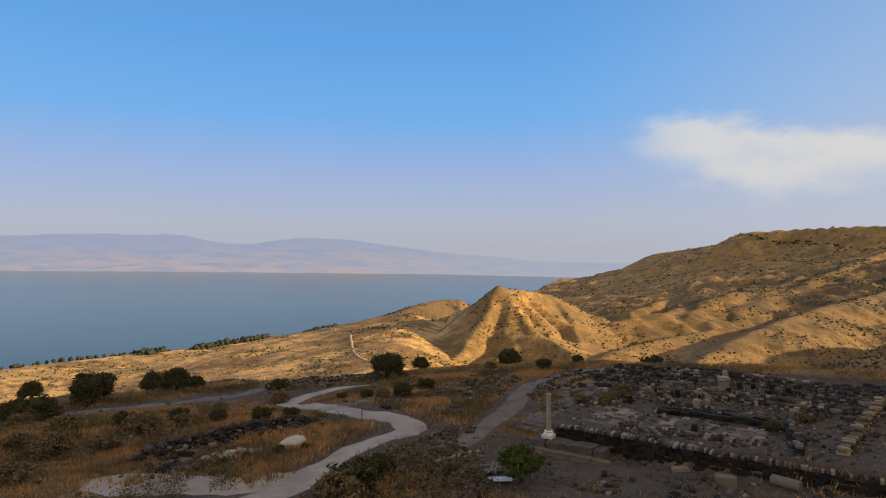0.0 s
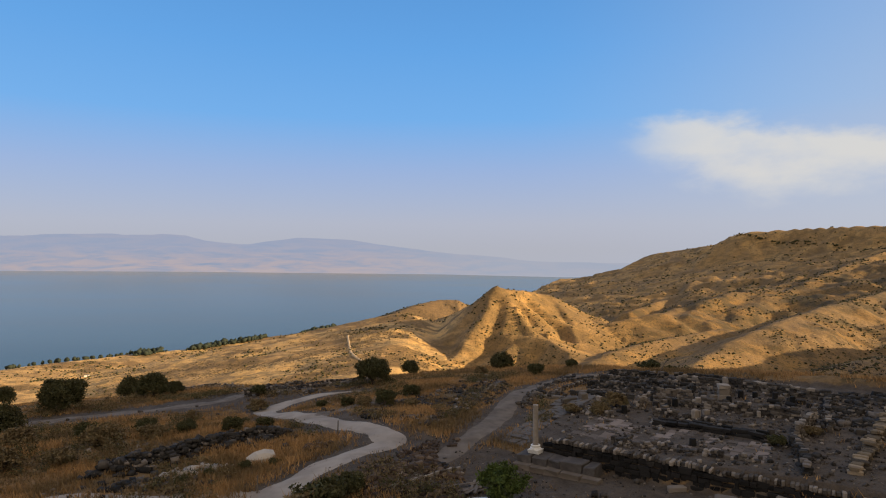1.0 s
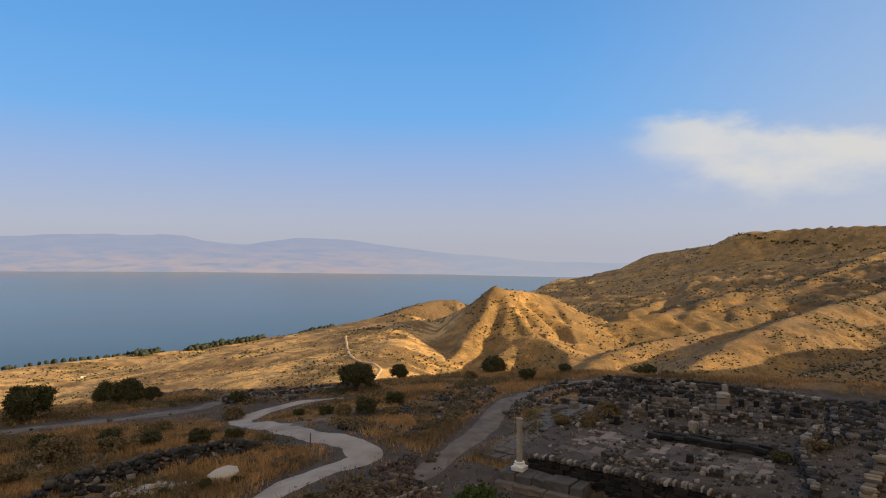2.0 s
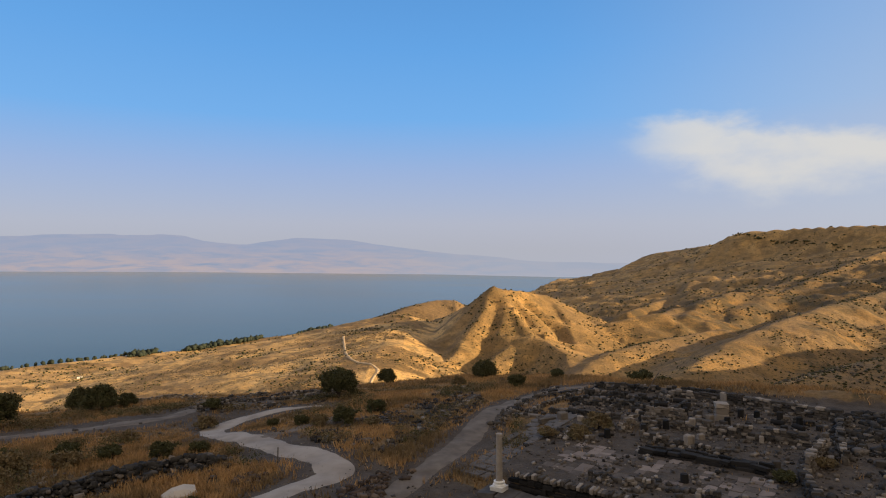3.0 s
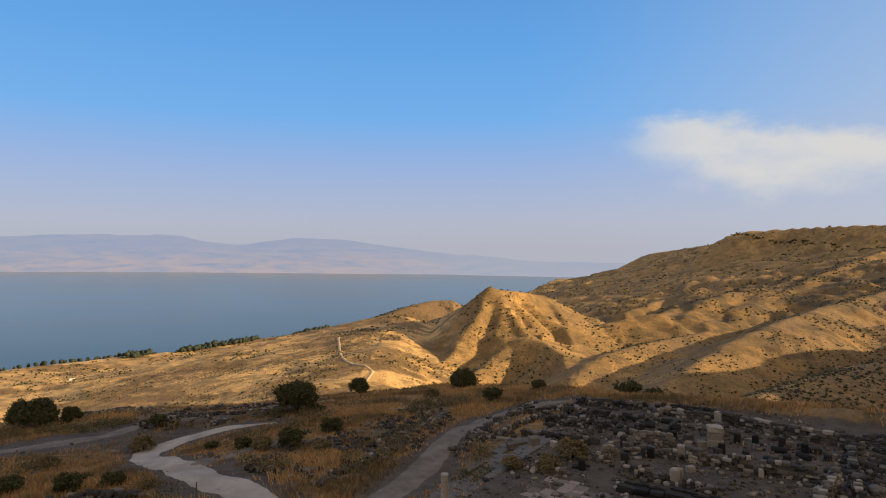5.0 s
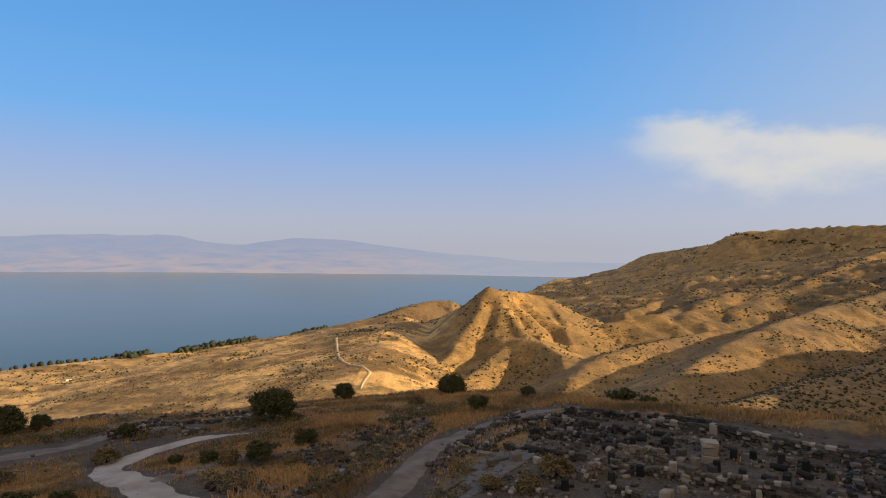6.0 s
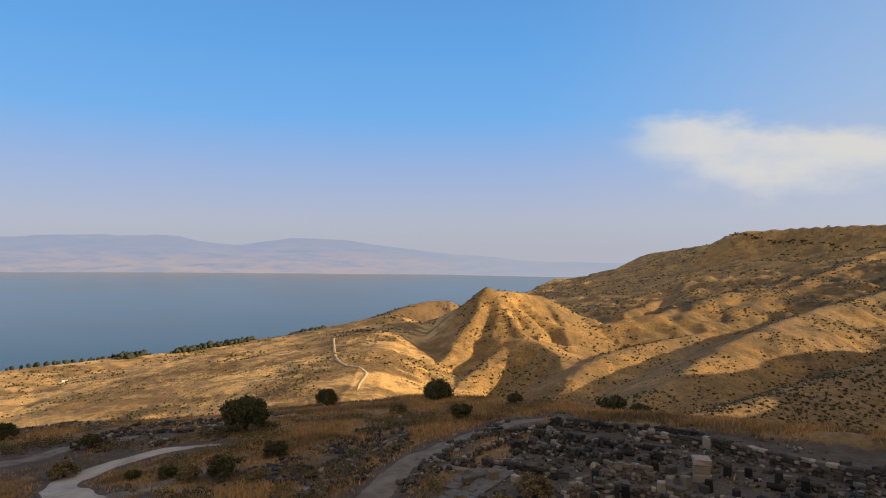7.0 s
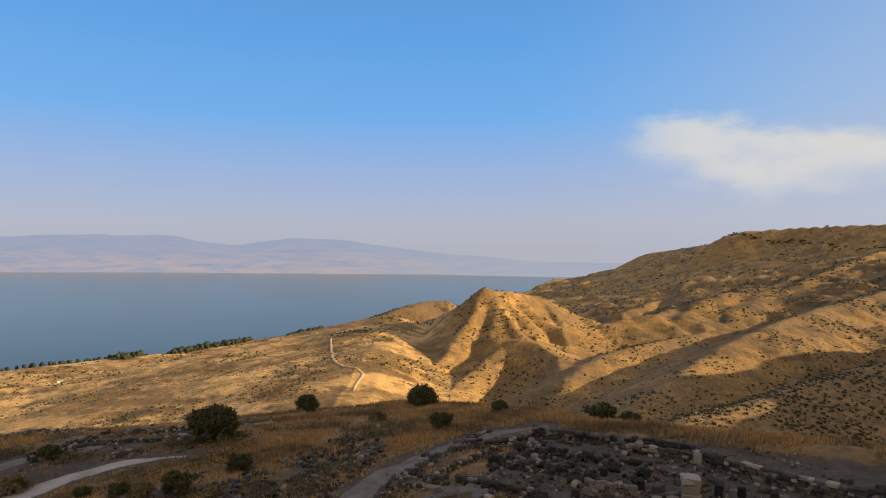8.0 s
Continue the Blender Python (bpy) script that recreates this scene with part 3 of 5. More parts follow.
def ruin_wall(a, b, tall, thick, label, pool, length=0.75, course=0.42, gap=0.12, seed=0, ragged=0.6, footing=None, group="walls of the ruin", name="ruin_wall"):
    """A broken wall from a to b, in (x, y), of single blocks in courses."""
    r = random.Random(seed)
    if footing is None:
        length, thick, course, tall = length * 0.38, thick * 0.65, course * 0.6, tall * 0.95
    a, b = Vector((*a, 0)), Vector((*b, 0))
    run, turn = (b - a).length, math.degrees(math.atan2(b.y - a.y, b.x - a.x))
    z0 = height(a.x, a.y) if footing is None else footing
    wall = base(name, a.x, a.y, z0, label, "wall", group, turn)
    rows = max(1, round(tall / course))
    for k in range(rows):
        t = -r.uniform(0, 0.3) * length
        while t < run:
            l = length * r.uniform(0.45, 1.6)
            mid = t + l / 2
            p = a + (b - a) * (mid / run)
            crown = tall * (1 - ragged * (0.5 + 0.5 * float(grain(np.array([p.x * 1.0]), np.array([p.y * 1.0]), 3.5, seed + 7)[0])))
            if k * course < crown and r.random() > gap:
                g = (height(p.x, p.y) if footing is None else footing) - z0
                h = course * r.uniform(0.6, 1.2)
                under(wall, "block", r.choice(pool), sized(mid, r.uniform(-0.12, 0.12), g + k * course - (0.08 if k == 0 else 0.0) - 0.01, l * 0.97,
                      thick * r.uniform(0.6, 1.1), h + (0.08 if k == 0 else 0), r.uniform(-4, 4), r.uniform(-4, 4), r.uniform(-12, 12) * (footing is None)))
            t += l
    return wall


def rocks(name, label, xs, ys, sizes, mat, seed, lift=None, flat=0.75, sink=0.25):
    """Loose stones in one mesh, kind stuff."""
    rng = np.random.default_rng(seed)
    n = len(xs)
    shapes = []
    for k in range(6):
        bm = bmesh.new()
        bmesh.ops.create_icosphere(bm, subdivisions=1, radius=0.5) if k == 5 else bmesh.ops.create_cube(bm, size=0.8)
        if k < 3:
            bmesh.ops.bevel(bm, geom=list(bm.verts), offset=0.2, affect="VERTICES")
        bmesh.ops.triangulate(bm, faces=list(bm.faces))
        bm.verts.index_update()
        v = np.array([q.co[:] for q in bm.verts])
        shapes.append((v * (1 + rng.uniform(-0.36, 0.36, v.shape)), np.array([[q.index for q in f.verts] for f in bm.faces])))
        bm.free()
    V, F, at = [], [], 0
    zs = ground_height(xs, ys) + (0 if lift is None else lift)
    for i in range(n):
        v, f = shapes[rng.integers(6)]
        a, b = rng.uniform(0, 6.28), rng.uniform(-0.5, 0.5)
        v = v * sizes[i] * np.array([rng.uniform(0.8, 1.4), rng.uniform(0.7, 1.1), flat * rng.uniform(0.7, 1.2)])
        c, s = math.cos(b), math.sin(b)
        v = np.stack([v[:, 0], v[:, 1] * c - v[:, 2] * s, v[:, 1] * s + v[:, 2] * c], -1)
        c, s = math.cos(a), math.sin(a)
        v = np.stack([v[:, 0] * c - v[:, 1] * s, v[:, 0] * s + v[:, 1] * c, v[:, 2]], -1)
        V.append(v + np.array([xs[i], ys[i], zs[i] + sizes[i] * (0.5 - sink) * flat]))
        F.append(f + at)
        at += len(v)
    return tagged(new(name, quick_mesh(name, np.concatenate(V), np.concatenate(F), mat)), label, "stones", kind="stuff")


def in_site(n, s0, s1, d0, d1, seed, clump=2.0, keep=0.0):
    rng = np.random.default_rng(seed)
    s, d = rng.uniform(s0, s1, n * 3), rng.uniform(d0, d1, n * 3)
    x, y = site(s, d)
    ok = fractal(x, y, clump, 3, seed) + rng.uniform(-0.3, 0.3, n * 3) > keep
    ok &= ~((s > 3.2) & (s < 18) & (d > 3.6) & (d < 11) & (rng.random(n * 3) < 0.8))
    return x[ok][:n], y[ok][:n]


def scatter(n, box, seed, clump=2.0, keep=0.0):
    """Places in clumps on the terrace, within a box of x and y."""
    x, y = in_box(n, box[0], box[2], box[1], box[3], seed, clump, keep)
    ok = terrace(x, y) > 0.6
    return x[ok], y[ok]


def in_box(n, x0, x1, y0, y1, seed, clump=2.5, keep=0.0):
    rng = np.random.default_rng(seed)
    x, y = rng.uniform(x0, x1, n * 3), rng.uniform(y0, y1, n * 3)
    ok = fractal(x, y, clump, 3, seed) + rng.uniform(-0.3, 0.3, n * 3) > keep
    return x[ok][:n], y[ok][:n]


def beside(n, line, wide, seed):
    rng = np.random.default_rng(seed)
    line = np.array(line, float)
    seg = np.linalg.norm(np.diff(line, axis=0), axis=1)
    t = rng.uniform(0, seg.sum(), n)
    cum = np.concatenate([[0], np.cumsum(seg)])
    x, y = np.interp(t, cum, line[:, 0]), np.interp(t, cum, line[:, 1])
    off = rng.normal(0, wide, n)
    a = rng.uniform(0, 6.28, n)
    return x + off * np.cos(a), y + off * np.sin(a), np.abs(off)


def grit(n, lo, hi, seed):
    return lo + (hi - lo) * np.random.default_rng(seed).random(n) ** 2.6


def lathe(name, profile, mat, sides=20, flutes=0.0):
    v, f = [], []
    for z, rad in profile:
        for i in range(sides):
            a = 2 * math.pi * i / sides
            q = rad * (1 - (flutes if i % 2 else 0))
            v.append((q * math.cos(a), q * math.sin(a), z))
    n = len(profile)
    for k in range(n - 1):
        for i in range(sides):
            j = (i + 1) % sides
            f.append((k * sides + i, k * sides + j, (k + 1) * sides + j, (k + 1) * sides + i))
    f.append(tuple(range(sides))[::-1])
    f.append(tuple((n - 1) * sides + i for i in range(sides)))
    me = mesh_of(name, v, f, mat)
    return me


# ---- ruin on its terrace ----
def build_ruin():
    front = ruin_wall(site(0.6, 0.1), site(38, 0.1), 1.55, 0.55, "dark basalt retaining wall with a pale coping of upright stones", FACE_BLOCKS, 0.55, 0.36, 0.0, 3, 0.03, 1.1, name="retaining_wall")
    r = random.Random(8)
    t = 0.3
    while t < 37:
        l = r.uniform(0.16, 0.3)
        if r.random() > 0.07:
            under(front, "coping_stone", r.choice(RUIN_BLOCKS), sized(t + l / 2, r.uniform(0.0, 0.2), 1.46, l * 0.95, r.uniform(0.5, 0.75), r.uniform(0.2, 0.36), r.uniform(-6, 6), 0, r.uniform(-7, 7)), "pale weathered coping stone")
        t += l
    grey, black, pale = "broken wall of weathered grey blocks on the terrace", "low broken wall of black basalt blocks", "pale limestone wall of small blocks"
    walls = [
        # line, height, thickness, block length, gap, ragged, blocks, label
        ([(14.1, 50.4), (17.8, 48.8), (19.7, 47.2), (22.4, 45.3)], 0.6, 0.7, 0.8, 0.25, 0.7, RUIN_BLOCKS, grey),
        ([(19.0, 55.7), (22.4, 53.2), (25.3, 50.3)], 0.42, 0.8, 2.6, 0.03, 0.0, FACE_BLOCKS, "long low step of dark basalt slabs"),
        ([(19.6, 56.3), (22.9, 53.8), (25.8, 50.9)], 0.62, 0.6, 2.2, 0.05, 0.0, FACE_BLOCKS, "long low step of dark basalt slabs"),
        ([(20.0, 58.6), (22.8, 56.3), (24.7, 54.6)], 0.8, 0.7, 0.9, 0.15, 0.6, RUIN_BLOCKS, grey),
        ([(25.2, 61.2), (27.3, 59.3), (29.2, 58.0), (31.2, 56.6)], 0.95, 0.8, 1.3, 0.05, 0.3, RUIN_BLOCKS, grey),
        ([(27.7, 50.2), (29.8, 52.9), (32.0, 55.4)], 1.3, 0.7, 0.9, 0.04, 0.45, PALE_BLOCKS, pale),
        ([(26.9, 42.6), (32.3, 48.8), (36.5, 53.6), (40.4, 58.4)], 0.75, 1.3, 1.0, 0.1, 0.5, RUBBLE_BLOCKS, "broad tan wall with crumbled crown"),
        ([(31.9, 71.8), (33.8, 68.7), (35.8, 65.8), (37.9, 63.4)], 1.05, 1.0, 1.5, 0.02, 0.25, RUIN_BLOCKS, "back wall of large weathered blocks in courses"),
        ([(14.7, 77.9), (19.0, 79.4), (21.7, 79.8)], 0.8, 0.8, 1.0, 0.2, 0.6, BASALT_BLOCKS, black),
        ([(21.7, 79.8), (26.3, 77.5), (30.2, 75.6), (32.4, 73.4)], 0.85, 0.8, 1.1, 0.08, 0.5, BASALT_BLOCKS, black),
        ([(28.0, 75.0), (30.6, 72.7), (32.0, 71.6)], 0.9, 0.7, 1.6, 0.05, 0.4, RUIN_BLOCKS, grey),
        ([(12.6, 68.4), (14.2, 71.5), (18.6, 76.9), (20.6, 79.4)], 0.7, 0.6, 0.7, 0.2, 0.6, RUIN_BLOCKS, grey),
        ([(15.1, 69.7), (17.0, 67.4), (20.1, 65.5)], 0.5, 0.5, 1.5, 0.1, 0.4, BASALT_BLOCKS, black),
        ([(22.8, 66.1), (25.3, 64.4)], 1.0, 0.7, 0.9, 0.08, 0.5, PALE_BLOCKS, pale),
        ([(21.4, 63.0), (23.1, 62.5), (24.6, 61.4)], 0.9, 0.7, 0.9, 0.12, 0.6, RUIN_BLOCKS, grey),
        ([(19.2, 61.0), (20.9, 62.9)], 1.2, 0.6, 0.9, 0.1, 0.5, PALE_BLOCKS, pale),
        ([(17.5, 72.5), (21.5, 69.8), (24.0, 68.4)], 0.8, 0.7, 0.8, 0.2, 0.7, BASALT_BLOCKS, black),
        ([(19.5, 75.2), (24.5, 72.4), (26.2, 71.4)], 0.8, 0.7, 0.9, 0.15, 0.6, BASALT_BLOCKS, black),
        ([(24.6, 74.4), (22.8, 70.6)], 0.6, 0.6, 0.8, 0.25, 0.6, BASALT_BLOCKS, black),
        ([(26.0, 67.8), (28.2, 70.6)], 0.5, 0.6, 1.3, 0.3, 0.5, BASALT_BLOCKS, black),
        ([(29.2, 64.8), (31.4, 69.8)], 0.5, 0.6, 1.0, 0.3, 0.6, RUIN_BLOCKS, grey),
        ([(31.4, 52.2), (33.2, 55.8)], 1.2, 0.7, 0.8, 0.1, 0.5, RUIN_BLOCKS, grey),
        ([(24.0, 42.6), (25.6, 45.6), (27.0, 49.6)], 0.9, 0.9, 0.8, 0.2, 0.6, BASALT_BLOCKS, black),
        ([(13.3, 60.4), (16.4, 58.6)], 0.5, 0.6, 0.9, 0.2, 0.6, RUIN_BLOCKS, grey),
        ([(34.4, 57.6), (37.8, 63.0)], 0.8, 0.8, 0.9, 0.15, 0.6, BASALT_BLOCKS, black),
    ]
    V = {"rubble": ([], []), "dark": ([], [])}
    for i, (line, tall, thick, l, gap, rag, pool, what) in enumerate(walls):
        for k, (p, q) in enumerate(zip(line, line[1:])):
            ruin_wall(p, q, tall, thick, what, pool, l, 0.42, gap, 100 + 7 * i + k, rag)
        run = sum(math.dist(p, q) for p, q in zip(line, line[1:]))
        if pool is not FACE_BLOCKS:
            x, y, o = beside(int(8 * run), line, 0.7, 300 + i)
            bag = V["dark" if pool is BASALT_BLOCKS else "rubble"]
            bag[0].append(x)
            bag[1].append(y)
    for key, mat, what in (("rubble", MAT_RUIN, "grey tumbled building stones at the foot of the walls"), ("dark", MAT_BASALT, "black basalt rubble at the foot of the walls")):
        x, y = np.concatenate(V[key][0]), np.concatenate(V[key][1])
        rocks("rubble", what, x, y, grit(len(x), 0.1, 0.55, 12), mat, 13)
    x, y = scatter(560, (13.5, 70, 24, 79.5), 11, 1.8, 0.12)
    rocks("rubble", "black basalt rubble heaped between broken walls", x, y, grit(len(x), 0.12, 0.6, 14), MAT_BASALT, 15)
    x, y = scatter(300, (12.5, 67, 32, 78), 16, 1.6, 0.25)
    rocks("rubble", "grey tumbled building stones on the terrace", x, y, grit(len(x), 0.15, 0.6, 17), MAT_RUIN, 18)
    x, y = scatter(420, (12, 44, 38, 66), 19, 1.6, 0.35)
    rocks("rubble", "scattered grey stones between the walls", x, y, grit(len(x), 0.1, 0.45, 20), MAT_RUIN, 21)
    x, y = scatter(1700, (11, 40, 40, 79), 29, 1.4, 0.05)
    rocks("rubble", "fist-sized grey and black stones littering the terrace", x, y, grit(len(x), 0.08, 0.34, 30), MAT_RUIN, 31)
    x, y = scatter(900, (11, 40, 40, 79), 35, 1.2, 0.2)
    rocks("rubble", "small pale stones strewn over the terrace", x, y, grit(len(x), 0.08, 0.4, 36), MAT_PALE, 37)
    x, y = scatter(500, (33, 54, 46, 66), 23, 2.0, 0.1)
    rocks("rubble", "dark stones beyond the broad wall", x, y, grit(len(x), 0.2, 0.8, 24), MAT_BASALT, 25)
    x, y = in_site(260, -6, 34, -8, -0.3, 26, 2.0, 0.15)
    rocks("rubble", "stones lying below the retaining wall", x, y, grit(len(x), 0.12, 0.55, 27), MAT_RUIN, 28)


build_ruin()


def build_gravel():
    x, y = in_site(2600, -12, 34, -12, 0, 71, 1.5, -0.2)
    rocks("gravel", "small loose stones on the bare yard", x, y, grit(len(x), 0.04, 0.16, 72), MAT_RUIN, 73)
    x, y = in_site(1500, -4, 28, 0.5, 29, 74, 1.5, 0.0)
    rocks("gravel", "small loose stones on the terrace floor", x, y, grit(len(x), 0.05, 0.15, 75), MAT_RUIN, 76)
    x, y, o = beside(1500, TRACK, 1.9, 77)
    rocks("gravel", "pebbles along the pale track", x, y, grit(len(x), 0.04, 0.14, 78), MAT_PALE, 79)


build_gravel()


def build_beams():
    beam = lathe("timber_beam", [(-1.4, 0.04), (-1.39, 0.05), (1.39, 0.05), (1.4, 0.04)], MAT_WOOD, 8)
    for x, y, tip, turn in ((26.6, 76.0, 35, 30), (16.6, 69.2, 80, 60), (19.0, 66.6, 82, 50)):
        ob = new("timber_beam", beam)
        ob.matrix_basis = pose(x, y, height(x, y) + 1.4 * math.cos(radians(tip)), tip, 0, turn)
        tagged(ob, "pale timber beam leaning among the ruin stones", "beam", "beams")


build_beams()


def build_paving():
    """Worn paving of the long hall."""
    r = random.Random(5)
    x0, y0 = site(1.4, 2.6)
    floor = base("hall_paving", x0, y0, height(x0, y0), "worn pinkish stone paving of the hall, half buried", "paving", turn=math.degrees(math.atan2(E1[1], E1[0])))
    slabs = []
    for k in range(6):
        me = block_mesh("slab", MAT_FLOOR, 200 + k, 0.06)
        slabs.append(me)
    s = 0.0
    while s < 13.5:
        w = r.uniform(0.5, 0.9)
        d = r.uniform(-0.5, 0.2)
        while d < 6.2:
            l = r.uniform(0.5, 1.1)
            px, py = x0 + E1[0] * (s + w / 2) + E2[0] * (d + l / 2), y0 + E1[1] * (s + w / 2) + E2[1] * (d + l / 2)
            if float(fractal(np.array([px]), np.array([py]), 3.0, 3, 3)[0]) > -0.6 and (d < 4.6 or s < 9) and r.random() > 0.12:
                under(floor, "slab", r.choice(slabs), sized(s + w / 2, d + l / 2, height(px, py) - height(x0, y0) - 0.12, w * 0.97, l * 0.97, 0.15, r.uniform(-1.5, 1.5), r.uniform(-1.5, 1.5), r.uniform(-5, 5)))
            d += l
        s += w


build_paving()


def build_column():
    x, y = 8.55, 50.6
    z = 1.85
    col = base("column", x, y, z, "lone grey stone column on a white carved base", "column", turn=-35)
    shaft = under(col, "shaft", lathe("shaft", [(0.62, 0.25), (0.66, 0.22), (0.75, 0.21), (1.6, 0.208), (2.6, 0.2), (3.42, 0.185)], MAT_SHAFT, 22), label="grey granite shaft")
    under(shaft, "necking", lathe("necking", [(3.4, 0.185), (3.44, 0.205), (3.52, 0.21), (3.57, 0.19)], MAT_SHAFT, 22), label="worn grey necking ring")
    under(col, "base_moulding", lathe("base_moulding", [(0.30, 0.40), (0.36, 0.42), (0.42, 0.40), (0.46, 0.33), (0.52, 0.32), (0.56, 0.35), (0.60, 0.35), (0.64, 0.30)], MAT_WHITE, 22), label="white marble moulding")
    under(col, "pedestal", block_mesh("pedestal", MAT_WHITE, 301, 0.05), sized(0, 0, 0, 0.86, 0.86, 0.32), "white marble block")
    plat = base("column_platform", *site(0, -0.4), 1.05, "stepped stone platform that carries the column", "platform", turn=math.degrees(math.atan2(E1[1], E1[0])))
    r = random.Random(4)
    for name, d0, d1, top, s1 in (("upper_slab", -1.45, 0.05, 0.82, 5.0), ("lower_slab", -2.1, -1.43, 0.3, 5.6)):
        s = -0.8
        while s < s1:
            l = min(r.uniform(1.0, 1.7), s1 - s + 0.2)
            under(plat, name, block_mesh(name, MAT_DARKSLAB if name == "upper_slab" else MAT_PATH, 310 + int(s * 10), 0.04), sized(s + l / 2, (d0 + d1) / 2, -0.15, l * 0.985, d1 - d0, top + 0.15 + r.uniform(-0.02, 0.02)))
            s += l


MAT_SHAFT = plain_material("grey granite", (0.24, 0.21, 0.18), (0.33, 0.29, 0.25), 2.5, 0.8, 0.3)
MAT_WHITE = plain_material("white marble", (0.66, 0.64, 0.60), (0.78, 0.76, 0.72), 3.0, 0.7, 0.2)
MAT_DARKSLAB = plain_material("dark slab", (0.07, 0.062, 0.058), (0.13, 0.115, 0.105), 1.5, 0.9, 0.4)
build_column()


def build_street():
    """Old street of dark slabs that runs up beside the terrace."""
    r = random.Random(15)
    ux, uy = 0.535, 0.845
    x0, y0 = 7.4, 54.2
    z0 = height(x0, y0)
    street = base("paved_street", x0, y0, z0, "old street paved with dark worn basalt slabs", "paving", turn=math.degrees(math.atan2(uy, ux)))
    slabs = [block_mesh("slab", MAT_STREET, 240 + k, 0.05) for k in range(6)]
    t = 0.0
    while t < 16:
        l = r.uniform(0.7, 1.2)
        w = -1.5
        while w < 1.4:
            b = r.uniform(0.5, 1.0)
            px, py = x0 + ux * (t + l / 2) - uy * (w + b / 2), y0 + uy * (t + l / 2) + ux * (w + b / 2)
            if r.random() > 0.1:
                under(street, "slab", r.choice(slabs), sized(t + l / 2, w + b / 2, height(px, py) - z0 - 0.11, l * 0.97, b * 0.97, 0.24, r.uniform(-1.5, 1.5), r.uniform(-1.5, 1.5), r.uniform(-3, 3)))
            w += b
        t += l


MAT_STREET = plain_material("street basalt", (0.095, 0.085, 0.078), (0.18, 0.158, 0.14), 1.2, 0.85, 0.4)
build_street()


def stone_thing(name, x, y, size, mat, label, category, turn=0, seed=1, group="", sink=0.06):
    me = block_mesh(name, mat, seed, 0.09)
    ob = new(name, me)
    ob.matrix_basis = sized(x, y, height(x, y) - sink, *size, 0, 0, turn)
    return tagged(ob, label, category, group)


def build_stumps():
    """Short column stumps, piers and squared blocks left standing in the ruin."""
    r = random.Random(21)
    drum = lathe("column_stump", [(-0.1, 0.27), (0.05, 0.28), (0.5, 0.27), (0.86, 0.26), (0.9, 0.22)], MAT_FACE, 14)
    for x, y, h in ((30.6, 65.2, 1.1), (31.7, 63.9, 0.5), (28.3, 62.6, 1.1), (29.3, 61.2, 1.0), (31.2, 59.4, 1.2), (34.0, 62.2, 1.1), (33.0, 63.4, 1.4), (30.4, 60.5, 0.6), (32.2, 61.2, 0.5), (31.9, 65.0, 0.9),
                    (23.0, 61.8, 1.1), (20.8, 60.6, 1.1), (17.7, 59.6, 1.0), (19.8, 49.6, 0.8), (26.4, 66.6, 1.0), (21.9, 64.6, 1.3), (27.4, 68.6, 1.0), (24.8, 69.4, 0.8), (34.6, 60.6, 0.6)):
        ob = new("column_stump", drum)
        ob.matrix_basis = sized(x, y, height(x, y), 0.9, 0.9, 0.72 * h, r.uniform(-4, 4), r.uniform(-4, 4), r.uniform(0, 360))
        tagged(ob, "short dark weathered column stump standing in the ruin", "column", "column stumps")
    log = lathe("column_drum", [(-0.5, 0.19), (-0.46, 0.22), (0.46, 0.22), (0.5, 0.19)], MAT_FACE, 14)
    for x, y, turn in ((32.4, 62.6, 50), (33.2, 61.0, 20), (25.6, 70.2, 70), (27.6, 71.4, 60), (22.6, 68.0, 80)):
        ob = new("column_drum", log)
        ob.matrix_basis = pose(x, y, height(x, y) + 0.19, 90, 0, turn)
        tagged(ob, "fallen dark column drum on the terrace floor", "column", "fallen drums")
    x, y = 28.7, 64.6
    pier = base("stone_pier", x, y, height(x, y) - 0.05, "square pier of large weathered blocks", "pier", turn=-20)
    for k, (w, h) in enumerate(((1.15, 0.6), (1.05, 0.55), (1.15, 0.4))):
        under(pier, "block", PALE_BLOCKS[k], sized(0, 0, sum((0.6, 0.55, 0.4)[:k]) - 0.01 * k, w, w, h, 0, 0, 4 * k))
    for x, y, w, d, h, turn in ((14.3, 66.6, 1.7, 0.6, 0.5, 25), (15.4, 65.4, 0.75, 0.7, 0.75, 10), (16.8, 65.0, 0.5, 0.5, 0.5, 40), (26.3, 63.6, 0.7, 0.5, 0.7, 60), (27.2, 63.4, 0.6, 0.5, 0.8, 30), (25.4, 62.6, 0.5, 0.5, 0.7, 70), (22.8, 56.8, 0.6, 0.5, 0.9, 35), (23.3, 57.6, 0.5, 0.5, 0.7, 60), (22.3, 57.3, 0.5, 0.4, 0.5, 10), (32.0, 71.4, 0.7, 0.6, 1.0, -50)):
        stone_thing("standing_block", x, y, (w, d, h), MAT_PALE, "pale squared block standing in the ruin", "stone", turn, int(10 * x + y), "standing blocks")
    for i in range(34):
        s, d = r.uniform(-4, 24), r.uniform(8, 28)
        x, y = site(s, d)
        stone_thing("building_block", x, y, (r.uniform(0.4, 0.8), r.uniform(0.3, 0.5), r.uniform(0.3, 0.55)), r.choice((MAT_RUIN, MAT_PALE, MAT_RUIN)), "fallen squared building block on the terrace", "stone", r.uniform(0, 180), 400 + i, "fallen blocks")
    stone_thing("corner_block", 5.6, 48.2, (0.85, 0.75, 0.85), MAT_PALE, "pale squared block standing alone on bare soil", "stone", 20, 500)
    stone_thing("corner_block", 18.9, 42.2, (1.4, 0.9, 0.7), MAT_PALE, "long pale squared block on bare soil", "stone", -30, 501)
